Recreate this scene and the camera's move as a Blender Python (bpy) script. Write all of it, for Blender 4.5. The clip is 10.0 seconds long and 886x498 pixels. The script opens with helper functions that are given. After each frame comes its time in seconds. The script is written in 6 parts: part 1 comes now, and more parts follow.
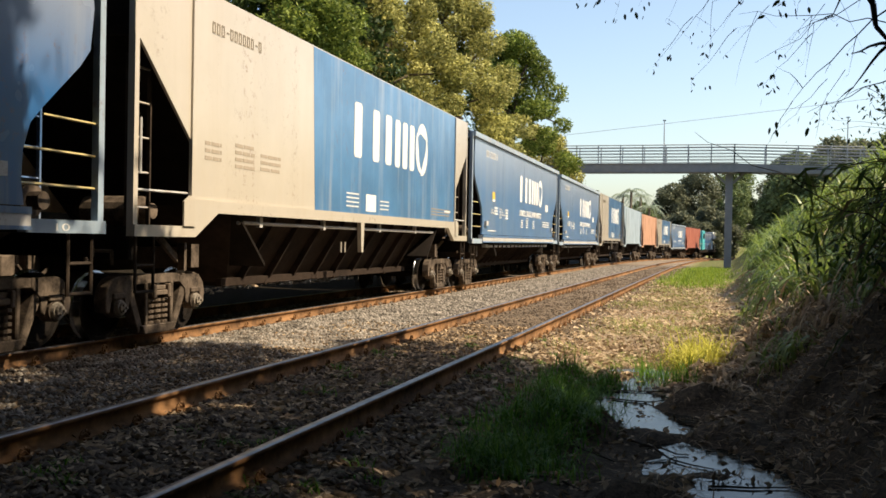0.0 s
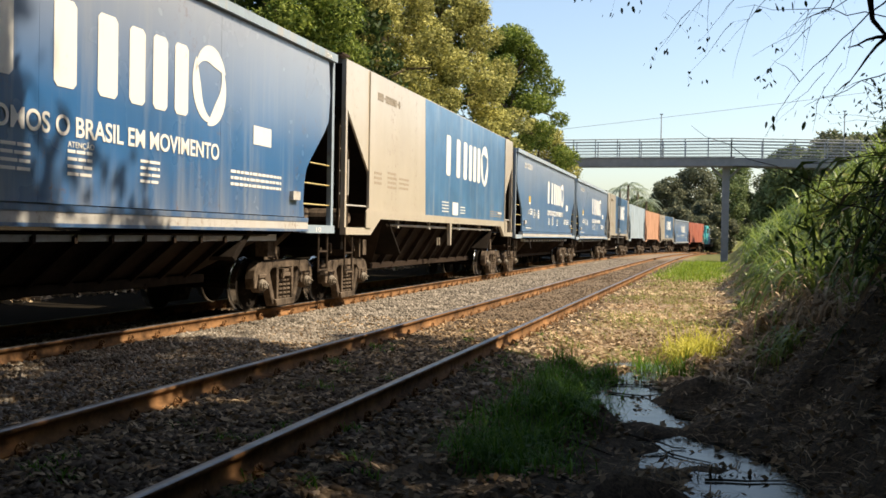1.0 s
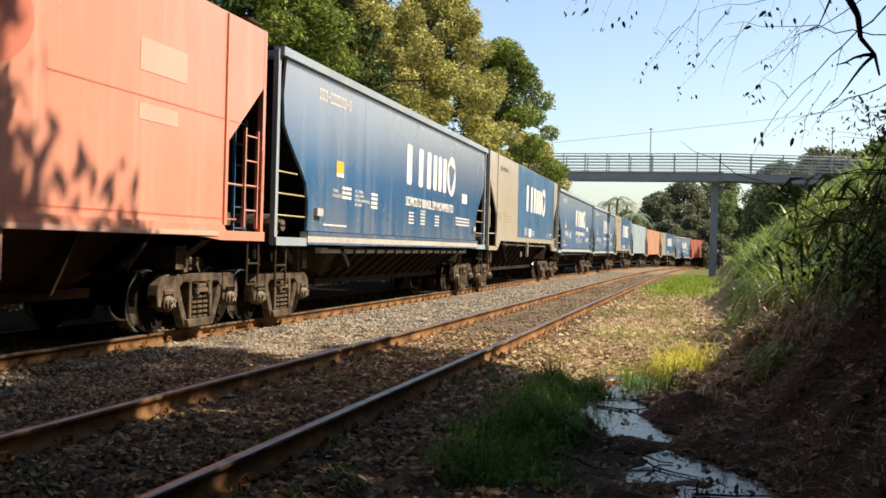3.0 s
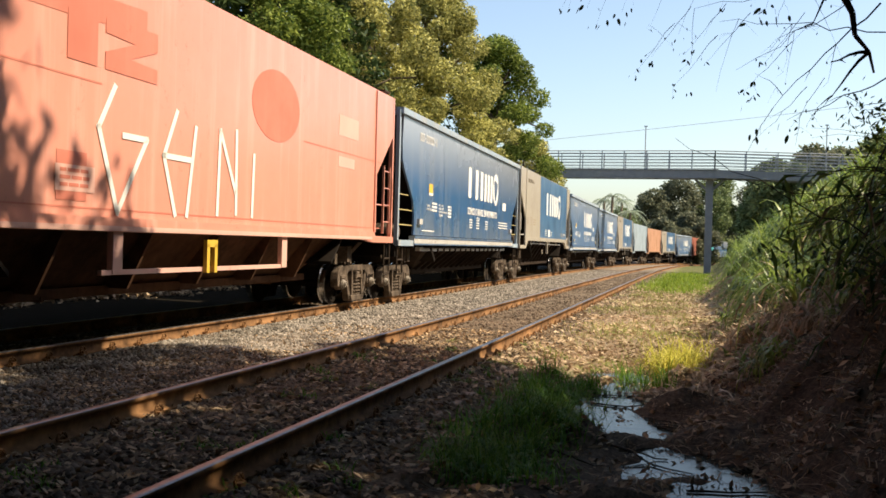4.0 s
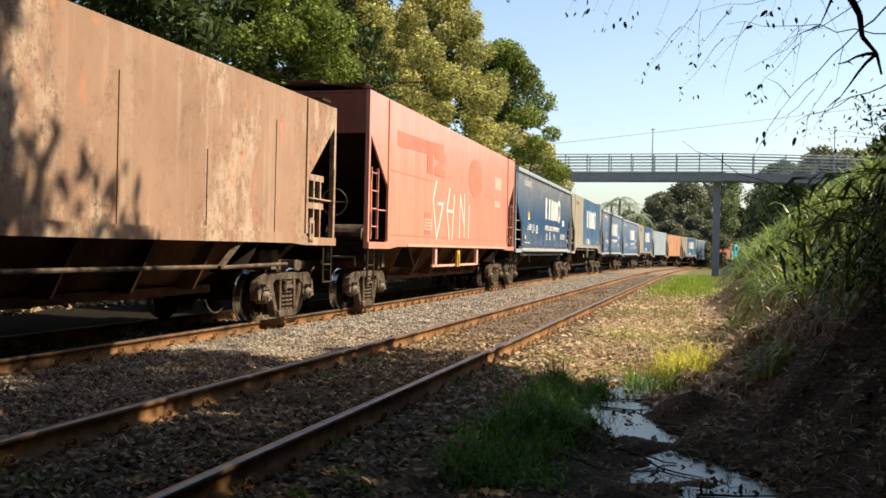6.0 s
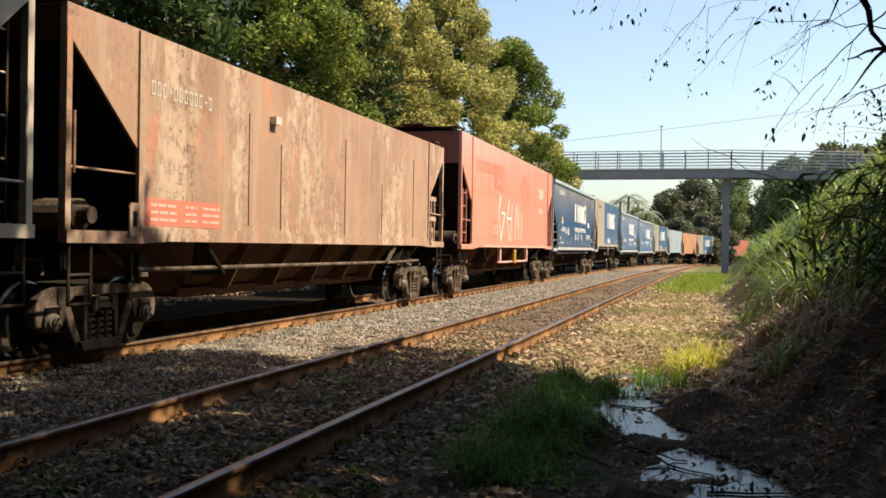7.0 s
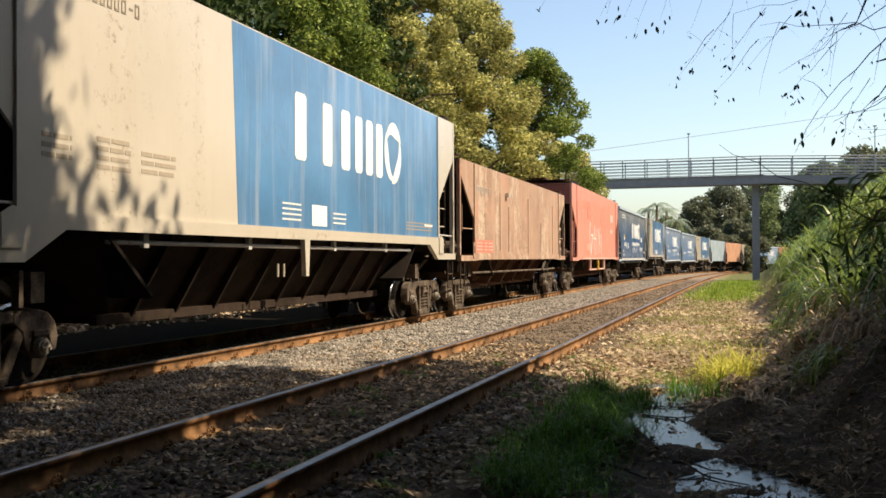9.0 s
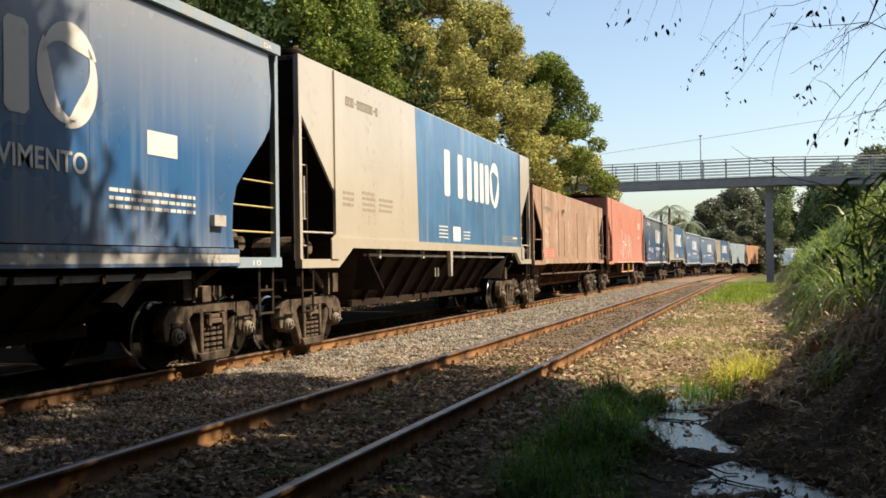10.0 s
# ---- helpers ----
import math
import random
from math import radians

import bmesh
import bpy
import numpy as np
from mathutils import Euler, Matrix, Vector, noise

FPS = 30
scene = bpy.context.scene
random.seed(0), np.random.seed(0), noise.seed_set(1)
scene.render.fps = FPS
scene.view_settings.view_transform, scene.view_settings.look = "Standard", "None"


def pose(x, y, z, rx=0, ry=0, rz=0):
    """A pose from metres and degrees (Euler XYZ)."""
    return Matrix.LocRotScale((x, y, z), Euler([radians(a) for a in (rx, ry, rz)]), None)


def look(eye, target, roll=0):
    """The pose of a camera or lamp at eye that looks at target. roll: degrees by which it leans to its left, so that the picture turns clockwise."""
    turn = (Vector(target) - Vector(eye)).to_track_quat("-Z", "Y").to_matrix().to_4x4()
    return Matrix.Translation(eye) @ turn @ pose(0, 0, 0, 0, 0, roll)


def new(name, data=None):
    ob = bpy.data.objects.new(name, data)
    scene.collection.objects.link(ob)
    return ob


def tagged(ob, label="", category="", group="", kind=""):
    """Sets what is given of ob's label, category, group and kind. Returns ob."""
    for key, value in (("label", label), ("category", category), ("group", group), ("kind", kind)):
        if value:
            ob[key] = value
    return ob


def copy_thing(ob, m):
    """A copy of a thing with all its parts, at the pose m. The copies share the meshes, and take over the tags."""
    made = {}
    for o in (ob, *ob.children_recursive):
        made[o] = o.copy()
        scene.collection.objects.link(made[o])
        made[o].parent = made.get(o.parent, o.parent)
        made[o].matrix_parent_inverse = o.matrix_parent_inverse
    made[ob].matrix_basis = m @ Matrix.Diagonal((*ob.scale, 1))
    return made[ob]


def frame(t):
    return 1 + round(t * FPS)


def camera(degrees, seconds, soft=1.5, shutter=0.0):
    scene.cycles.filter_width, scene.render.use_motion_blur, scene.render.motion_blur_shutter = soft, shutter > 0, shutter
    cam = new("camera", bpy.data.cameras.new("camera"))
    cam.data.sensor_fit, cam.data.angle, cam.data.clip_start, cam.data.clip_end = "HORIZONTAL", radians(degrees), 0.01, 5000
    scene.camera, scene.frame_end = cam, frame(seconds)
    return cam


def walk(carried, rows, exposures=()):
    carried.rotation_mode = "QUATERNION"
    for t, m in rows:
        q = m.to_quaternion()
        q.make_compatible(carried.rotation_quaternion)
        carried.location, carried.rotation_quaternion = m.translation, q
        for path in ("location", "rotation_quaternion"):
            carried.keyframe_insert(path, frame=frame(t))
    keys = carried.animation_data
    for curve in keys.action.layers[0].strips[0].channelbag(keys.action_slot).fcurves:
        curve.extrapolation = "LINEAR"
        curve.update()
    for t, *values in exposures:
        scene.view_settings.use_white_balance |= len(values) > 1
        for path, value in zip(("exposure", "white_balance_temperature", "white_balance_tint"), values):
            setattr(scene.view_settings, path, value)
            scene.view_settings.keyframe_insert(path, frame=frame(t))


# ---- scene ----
cam = camera(50.0, 10.0, soft=1.6)
EYE = 1.281
PATH = [
    (0.0, pose(0, 0, EYE, 89.437, -1.055, 16.039)),
    (0.5, pose(0, 0, EYE, 89.204, -1.167, 15.344)),
    (1.0, pose(0, 0, EYE, 89.095, -0.981, 15.862)),
    (1.5, pose(0, 0, EYE, 89.508, -1.002, 15.411)),
    (2.0, pose(0, 0, EYE, 89.306, -0.966, 15.769)),
    (2.5, pose(0, 0, EYE, 89.920, -1.346, 15.524)),
    (4.0, pose(0, 0, EYE, 89.680, -1.512, 14.924)),
    (4.5, pose(0, 0, EYE, 89.995, -1.473, 15.226)),
    (5.0, pose(0, 0, EYE, 89.904, -1.390, 15.267)),
    (5.5, pose(0, 0, EYE, 89.957, -1.345, 15.210)),
    (7.0, pose(0, 0, EYE, 89.835, -0.854, 15.895)),
    (7.5, pose(0, 0, EYE, 90.018, -0.830, 15.953)),
    (8.0, pose(0, 0, EYE, 90.453, -0.403, 16.575)),
    (8.5, pose(0, 0, EYE, 90.664, -0.140, 17.341)),
    (9.0, pose(0, 0, EYE, 90.585, 0.250, 17.591)),
    (9.5, pose(0, 0, EYE, 90.933, 0.604, 17.888)),
    (10.0, pose(0, 0, EYE, 90.893, 0.840, 18.345)),
]
walk(cam, PATH, exposures=[(0.0, 0.86, 6680, 8), (7.0, 0.90, 6680, 8), (8.5, 0.90, 6680, 8), (10.0, 0.76, 6680, 8)])

# ---- light: one sun beyond the right-hand bank, clear sky ----
SUN_AZ, SUN_EL = 78.0, 49.0          # degrees from +y towards +x, and above the horizon
world = bpy.data.worlds.new("world")
scene.world = world
world.use_nodes = True
wn = world.node_tree
sky = wn.nodes.new("ShaderNodeTexSky")
sky.sky_type = "NISHITA"
sky.sun_disc = False
sky.sun_elevation = radians(SUN_EL)
sky.sun_rotation = radians(SUN_AZ)
sky.air_density, sky.dust_density, sky.ozone_density = 1.0, 1.7, 0.3
bg = wn.nodes["Background"]
bg.inputs["Strength"].default_value = 0.124
wn.links.new(sky.outputs[0], bg.inputs["Color"])
sun_data = bpy.data.lights.new("sun", "SUN")
sun_data.energy, sun_data.angle, sun_data.color = 5.0, radians(0.55), (1.0, 0.845, 0.64)
sun = new("sun", sun_data)
sa, se = radians(SUN_AZ), radians(SUN_EL)
sun_dir = Vector((math.sin(sa) * math.cos(se), math.cos(sa) * math.cos(se), math.sin(se)))
sun.matrix_world = look(sun_dir * 60, (0, 0, 0))


# ---- materials ----
def shader(name, rough=0.8, metal=0.0, gloss=0.5):
    m = bpy.data.materials.new(name)
    m.use_nodes = True
    nt = m.node_tree
    b = nt.nodes["Principled BSDF"]
    b.inputs["Roughness"].default_value = rough
    b.inputs["Metallic"].default_value = metal
    b.inputs["Specular IOR Level"].default_value = gloss
    return m, nt, b


def coords(nt, kind="Object", scale=(1, 1, 1)):
    c = nt.nodes.new("ShaderNodeTexCoord")
    mp = nt.nodes.new("ShaderNodeMapping")
    mp.inputs["Scale"].default_value = scale
    nt.links.new(c.outputs[kind], mp.inputs["Vector"])
    return mp.outputs[0]


def noise_tex(nt, vec, scale, detail=5, rough=0.6):
    n = nt.nodes.new("ShaderNodeTexNoise")
    n.inputs["Scale"].default_value = scale
    n.inputs["Detail"].default_value = detail
    n.inputs["Roughness"].default_value = rough
    nt.links.new(vec, n.inputs["Vector"])
    return n.outputs["Fac"]


def ramp(nt, fac, stops):
    r = nt.nodes.new("ShaderNodeValToRGB")
    e = r.color_ramp.elements
    while len(e) < len(stops):
        e.new(0.5)
    for el, (p, c) in zip(e, stops):
        el.position = p
        el.color = (*c, 1) if len(c) == 3 else c
    nt.links.new(fac, r.inputs["Fac"])
    return r.outputs["Color"]


def mix(nt, fac, a, b):
    m = nt.nodes.new("ShaderNodeMix")
    m.data_type = "RGBA"
    for sock, val in ((m.inputs[0], fac), (m.inputs[6], a), (m.inputs[7], b)):
        if isinstance(val, bpy.types.NodeSocket):
            nt.links.new(val, sock)
        elif isinstance(val, (int, float)):
            sock.default_value = val
        else:
            sock.default_value = (*val, 1)
    return m.outputs[2]


def bump(nt, b, height, strength=0.4, distance=0.02):
    n = nt.nodes.new("ShaderNodeBump")
    n.inputs["Strength"].default_value = strength
    n.inputs["Distance"].default_value = distance
    nt.links.new(height, n.inputs["Height"])
    nt.links.new(n.outputs[0], b.inputs["Normal"])


def grey(v):
    return (v, v, v)


def simple(name, a, b_col, scale=6.0, rough=0.8, metal=0.0, relief=0.2, vary=0.0, kind="Object"):
    """Two colours mixed by noise at two scales, with fine relief; vary shifts each object or island."""
    m, nt, b = shader(name, rough, metal, 0.1 if rough > 0.75 else 0.4)
    v = coords(nt, kind)
    n1 = noise_tex(nt, v, scale)
    n2 = noise_tex(nt, v, scale * 7)
    f = mix(nt, 0.35, ramp(nt, n1, [(0.35, grey(0)), (0.65, grey(1))]), ramp(nt, n2, [(0.3, grey(0)), (0.7, grey(1))]))
    col = mix(nt, f, a, b_col)
    if vary:
        g = nt.nodes.new("ShaderNodeNewGeometry")
        r = ramp(nt, g.outputs["Random Per Island"], [(0.0, grey(1 - vary)), (1.0, grey(1 + vary))])
        mu = nt.nodes.new("ShaderNodeMix")
        mu.data_type, mu.blend_type = "RGBA", "MULTIPLY"
        mu.inputs[0].default_value = 1.0
        nt.links.new(col, mu.inputs[6])
        nt.links.new(r, mu.inputs[7])
        col = mu.outputs[2]
    nt.links.new(col, b.inputs["Base Color"])
    if relief:
        bump(nt, b, n2, relief, 0.01)
    return m


def paint(name, base, rust=(0.16, 0.08, 0.04), amount=0.3, rough=0.45, dust=(0.42, 0.36, 0.28), dusty=0.25, shade=0.12, sky_sheen=None, foot=None, blotch=None, coat=0.0, coat_rough=0.22, coat_ior=1.6):
    """Weathered wagon paint: tone patches, streaks running down, rust specks, a dusty bloom, a painted sky sheen."""
    m, nt, b = shader(name, rough)
    b.inputs["Coat Weight"].default_value = coat
    b.inputs["Coat Roughness"].default_value = coat_rough
    b.inputs["Coat IOR"].default_value = coat_ior
    v = coords(nt)
    streak = noise_tex(nt, coords(nt, "Object", (3, 2.2, 0.12)), 1.6, 6, 0.65)
    patch = noise_tex(nt, v, 0.55, 4)
    speck = noise_tex(nt, v, 9.0, 8, 0.75)
    dark = tuple(max(0.0, c * (1 - shade * 2)) for c in base)
    col = mix(nt, ramp(nt, patch, [(0.35, grey(0)), (0.7, grey(1))]), base, dark)
    col = mix(nt, ramp(nt, streak, [(0.5, grey(0)), (0.8, grey(dusty * 1.6))]), col, dust)
    if blotch:                        # large peeled patches, longer downwards than across
        bl = noise_tex(nt, coords(nt, "Object", (1, 1.0, 0.38)), 1.05, 7, 0.7)
        col = mix(nt, ramp(nt, bl, [(0.53, grey(0)), (0.59, grey(0.72))]), col, blotch)
        b2 = noise_tex(nt, coords(nt, "Object", (1, 1.3, 0.5)), 1.9, 7, 0.7)
        col = mix(nt, ramp(nt, b2, [(0.58, grey(0)), (0.64, grey(0.7))]), col, (0.46, 0.20, 0.12))
    if sky_sheen:                         # sky reflection painted into the upper sheets, paler with height
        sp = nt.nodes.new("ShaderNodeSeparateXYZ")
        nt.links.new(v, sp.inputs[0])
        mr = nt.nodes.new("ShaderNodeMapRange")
        mr.inputs["From Min"].default_value, mr.inputs["From Max"].default_value = sky_sheen[0], sky_sheen[1]
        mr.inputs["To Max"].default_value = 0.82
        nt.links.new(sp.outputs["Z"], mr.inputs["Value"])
        col = mix(nt, mr.outputs[0], col, sky_sheen[2])
    if foot:                          # mud and dust splashed up from the track
        sp = nt.nodes.new("ShaderNodeSeparateXYZ")
        nt.links.new(v, sp.inputs[0])
        mr = nt.nodes.new("ShaderNodeMapRange")
        mr.inputs["From Min"].default_value, mr.inputs["From Max"].default_value = foot[1], foot[0]
        nt.links.new(sp.outputs["Z"], mr.inputs["Value"])
        wear = nt.nodes.new("ShaderNodeMath")
        wear.operation = "MULTIPLY"
        nt.links.new(mr.outputs[0], wear.inputs[0])
        nt.links.new(ramp(nt, streak, [(0.35, grey(0.08)), (0.7, grey(0.55))]), wear.inputs[1])
        col = mix(nt, wear.outputs[0], col, foot[2])
    spots = nt.nodes.new("ShaderNodeMath")
    spots.operation = "MULTIPLY"
    nt.links.new(ramp(nt, speck, [(0.58 - amount * 0.25, grey(0)), (0.72 - amount * 0.2, grey(1))]), spots.inputs[0])
    nt.links.new(ramp(nt, noise_tex(nt, coords(nt, "Object", (1, 1, 0.35)), 1.1, 5), [(0.5 - amount * 0.3, grey(0)), (0.75 - amount * 0.2, grey(1))]), spots.inputs[1])
    col = mix(nt, spots.outputs[0], col, rust)
    nt.links.new(col, b.inputs["Base Color"])
    rr = ramp(nt, patch, [(0.3, grey(rough * 0.8)), (0.7, grey(min(1, rough * 1.35)))])
    nt.links.new(rr, b.inputs["Roughness"])
    bump(nt, b, noise_tex(nt, v, 1.2, 3), 0.25, 0.02)
    return m


M = {}
M["cream"] = paint("cream_paint", (0.515, 0.462, 0.385), amount=0.14, dusty=0.22, dust=(0.42, 0.34, 0.24), shade=0.06, coat=0.9)
M["sky_blue"] = paint("faded_blue_paint", (0.075, 0.21, 0.42), amount=0.10, dusty=0.5, shade=0.18, dust=(0.40, 0.42, 0.45), rough=0.36, coat=0.85)
# grey upper tone, and some of the dust tone, stand in for sky reflections
M["navy"] = paint("navy_paint", (0.022, 0.115, 0.31), amount=0.14, dusty=0.42, rough=0.24, dust=(0.29, 0.32, 0.36), sky_sheen=(2.7, 4.2, (0.315, 0.32, 0.335)), foot=(1.5, 2.3, (0.30, 0.30, 0.31)), coat=1.0, coat_rough=0.30, coat_ior=1.68)
# far wagons' navy, paled to paint in grazing sky reflection and haze
M["navy_far"] = paint("far_navy_paint", (0.09, 0.205, 0.41), amount=0.12, dusty=0.5, rough=0.4, dust=(0.33, 0.35, 0.38), sky_sheen=(2.8, 4.7, (0.36, 0.40, 0.46)), coat=1.0, coat_rough=0.3, coat_ior=1.68)
M["red"] = paint("faded_red_paint", (0.68, 0.275, 0.20), amount=0.05, dusty=0.45, dust=(0.74, 0.41, 0.33), rough=0.6, shade=0.06, coat=0.8)
M["red_dark"] = paint("red_repaint", (0.60, 0.185, 0.125), amount=0.04, dusty=0.1, rough=0.6)
M["brown"] = paint("rusty_brown_paint", (0.34, 0.212, 0.145), rust=(0.12, 0.065, 0.04), amount=0.4, dusty=0.4, dust=(0.48, 0.39, 0.30), rough=0.75, blotch=(0.47, 0.365, 0.275))
# dull red of a far wagon; also paints shade on the red wagon's ends
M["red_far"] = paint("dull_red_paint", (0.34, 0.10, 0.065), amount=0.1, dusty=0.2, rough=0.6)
M["orange"] = paint("faded_orange_paint", (0.50, 0.27, 0.17), amount=0.2, dusty=0.3)
M["pale"] = paint("pale_grey_blue_paint", (0.32, 0.40, 0.46), amount=0.2, dusty=0.3)
M["roof"] = paint("roof_paint", (0.30, 0.38, 0.46), amount=0.2, dusty=0.5, rough=0.6)
M["sill_white"] = paint("white_sill_paint", (0.52, 0.51, 0.49), amount=0.28, dusty=0.35, rough=0.5)
M["white"] = paint("white_lettering", (0.74, 0.73, 0.70), amount=0.03, dusty=0.08, rough=0.5, shade=0.03)
M["yellow"] = paint("yellow_paint", (0.72, 0.47, 0.05), amount=0.12, dusty=0.1)
M["pink"] = paint("pale_red_paint", (0.72, 0.42, 0.35), amount=0.05, dusty=0.3)
M["stencil"] = simple("faded_stencil", (0.19, 0.165, 0.135), (0.30, 0.26, 0.21), 9.0, 0.8)
M["faint"] = simple("faint_worn_stencil", (0.29, 0.25, 0.20), (0.37, 0.315, 0.25), 14.0, 0.8)
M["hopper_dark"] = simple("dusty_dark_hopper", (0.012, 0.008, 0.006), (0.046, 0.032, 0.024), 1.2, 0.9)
# underframe grime; also the shade painted into end sheets and openings
M["under"] = simple("grimy_shaded_underframe", (0.006, 0.005, 0.004), (0.018, 0.013, 0.010), 3.0, 0.9)
M["rib"] = simple("grimy_rib", (0.018, 0.014, 0.011), (0.065, 0.048, 0.036), 3.0, 0.9)
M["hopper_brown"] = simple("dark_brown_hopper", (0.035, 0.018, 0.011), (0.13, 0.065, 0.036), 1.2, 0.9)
M["rung"] = paint("pale_yellow_paint", (0.52, 0.42, 0.17), amount=0.15, dusty=0.2)
M["bogie"] = simple("dusty_cast_iron", (0.022, 0.017, 0.013), (0.185, 0.142, 0.108), 4.0, 0.8)
M["cap"] = simple("pale_dusty_casting", (0.12, 0.10, 0.08), (0.34, 0.30, 0.25), 9.0, 0.75)
# side frames' shade is put into the wheels' near-black colour
M["wheel"] = simple("shaded_wheel_steel", (0.006, 0.005, 0.004), (0.020, 0.015, 0.012), 6.0, 0.8)
M["tread"] = simple("polished_tread", (0.45, 0.45, 0.46), (0.6, 0.6, 0.6), 6.0, 0.25, 1.0, 0)
# real rust, with dark patches mixed in for dappled shade
M["rail_rust"] = simple("rusty_rail", (0.034, 0.019, 0.011), (0.31, 0.165, 0.075), 1.8, 0.85)
M["rail_top"] = simple("worn_rail_head", (0.09, 0.085, 0.085), (0.24, 0.225, 0.215), 5.0, 0.4, 0.8, 0.1)
M["sleeper"] = simple("weathered_sleeper", (0.16, 0.12, 0.09), (0.28, 0.22, 0.16), 5.0, 0.9)
M["concrete"] = simple("bridge_grey_paint", (0.21, 0.22, 0.235), (0.29, 0.295, 0.305), 2.0, 0.7)
M["steel"] = simple("galvanised_steel", (0.26, 0.28, 0.30), (0.36, 0.375, 0.39), 4.0, 0.6, 0.2)
M["bark"] = simple("bark", (0.10, 0.075, 0.055), (0.20, 0.16, 0.12), 7.0, 0.95, 0, 0.6)
M["twig"] = simple("dark_twig", (0.05, 0.04, 0.03), (0.10, 0.08, 0.06), 9.0, 0.9)
M["teal"] = paint("teal_locomotive_paint", (0.08, 0.42, 0.46), amount=0.1, dusty=0.1)
M["glass"] = shader("cab_glass", 0.05)[0]
M["glass"].node_tree.nodes["Principled BSDF"].inputs["Base Color"].default_value = (0.02, 0.03, 0.035, 1)


def leaf_mat(name, a, b_col, through_light=0.35, rough=0.55):
    m, nt, b = shader(name, rough, 0.0, 0.15 if rough > 0.5 else 0.4)
    g = nt.nodes.new("ShaderNodeNewGeometry")
    col = ramp(nt, g.outputs["Random Per Island"], [(0.0, a), (1.0, b_col)])
    big = noise_tex(nt, coords(nt, "Object"), 0.35, 3)
    hs = nt.nodes.new("ShaderNodeHueSaturation")
    nt.links.new(ramp(nt, big, [(0.3, grey(0.75)), (0.7, grey(1.25))]), hs.inputs["Value"])
    nt.links.new(col, hs.inputs["Color"])
    nt.links.new(hs.outputs[0], b.inputs["Base Color"])
    tr = nt.nodes.new("ShaderNodeBsdfTranslucent")
    nt.links.new(hs.outputs[0], tr.inputs["Color"])
    ms = nt.nodes.new("ShaderNodeMixShader")
    ms.inputs[0].default_value = through_light
    nt.links.new(b.outputs[0], ms.inputs[1])
    nt.links.new(tr.outputs[0], ms.inputs[2])
    nt.links.new(ms.outputs[0], nt.nodes["Material Output"].inputs["Surface"])
    return m


M["leaf_olive"] = leaf_mat("olive_leaves", (0.08, 0.095, 0.02), (0.60, 0.56, 0.19))
M["leaf_green"] = leaf_mat("green_leaves", (0.035, 0.075, 0.012), (0.29, 0.34, 0.07))
M["leaf_dark"] = leaf_mat("dark_leaves", (0.025, 0.05, 0.014), (0.07, 0.10, 0.03))
# distance haze is put into the colour: paler, greyer leaves
M["leaf_hazy"] = leaf_mat("hazy_far_leaves", (0.08, 0.095, 0.06), (0.21, 0.215, 0.13))
M["leaf_mid"] = leaf_mat("mid_green_leaves", (0.07, 0.10, 0.04), (0.24, 0.29, 0.12))
M["grass"] = leaf_mat("green_grass", (0.035, 0.11, 0.008), (0.16, 0.30, 0.03), 0.4)
M["grass_yellow"] = leaf_mat("yellow_grass", (0.36, 0.35, 0.05), (0.66, 0.60, 0.12), 0.4)
M["grass_dry"] = leaf_mat("drying_grass", (0.15, 0.18, 0.04), (0.38, 0.37, 0.12), 0.4)
M["straw"] = leaf_mat("dry_straw", (0.25, 0.17, 0.10), (0.60, 0.47, 0.32), 0.2, 0.8)
M["litter"] = leaf_mat("dead_leaves", (0.17, 0.11, 0.06), (0.50, 0.37, 0.23), 0.1, 0.85)
M["reed"] = leaf_mat("reed_leaves", (0.045, 0.095, 0.012), (0.30, 0.36, 0.075), 0.4, 0.42)
# lighter copy of the reed colour, with sunlight painted in
M["reed_lit"] = leaf_mat("sunlit_reed_leaves", (0.055, 0.115, 0.016), (0.30, 0.38, 0.09), 0.45, 0.42)


# ---- mesh helpers ----
def box(bm, x0, x1, y0, y1, z0, z1):
    vs = [bm.verts.new((x, y, z)) for z in (z0, z1) for x, y in ((x0, y0), (x1, y0), (x1, y1), (x0, y1))]
    for f in ((0, 3, 2, 1), (4, 5, 6, 7), (0, 1, 5, 4), (1, 2, 6, 5), (2, 3, 7, 6), (3, 0, 4, 7)):
        bm.faces.new([vs[i] for i in f])


def tube(bm, a, b, r, n=8, r2=None):
    a, b = Vector(a), Vector(b)
    d = (b - a).normalized()
    u = d.orthogonal().normalized()
    w = d.cross(u)
    r2 = r if r2 is None else r2
    rings = []
    for p, rr in ((a, r), (b, r2)):
        rings.append([bm.verts.new(p + (u * math.cos(k * math.tau / n) + w * math.sin(k * math.tau / n)) * rr) for k in range(n)])
    for k in range(n):
        bm.faces.new((rings[0][k], rings[0][(k + 1) % n], rings[1][(k + 1) % n], rings[1][k]))
    bm.faces.new(rings[0][::-1])
    bm.faces.new(rings[1])


def prism(bm, poly, x0, x1):
    """A (y, z) outline, pushed from x0 to x1."""
    lo = [bm.verts.new((x0, y, z)) for y, z in poly]
    hi = [bm.verts.new((x1, y, z)) for y, z in poly]
    n = len(poly)
    for k in range(n):
        bm.faces.new((lo[k], lo[(k + 1) % n], hi[(k + 1) % n], hi[k]))
    bm.faces.new(lo[::-1])
    bm.faces.new(hi)


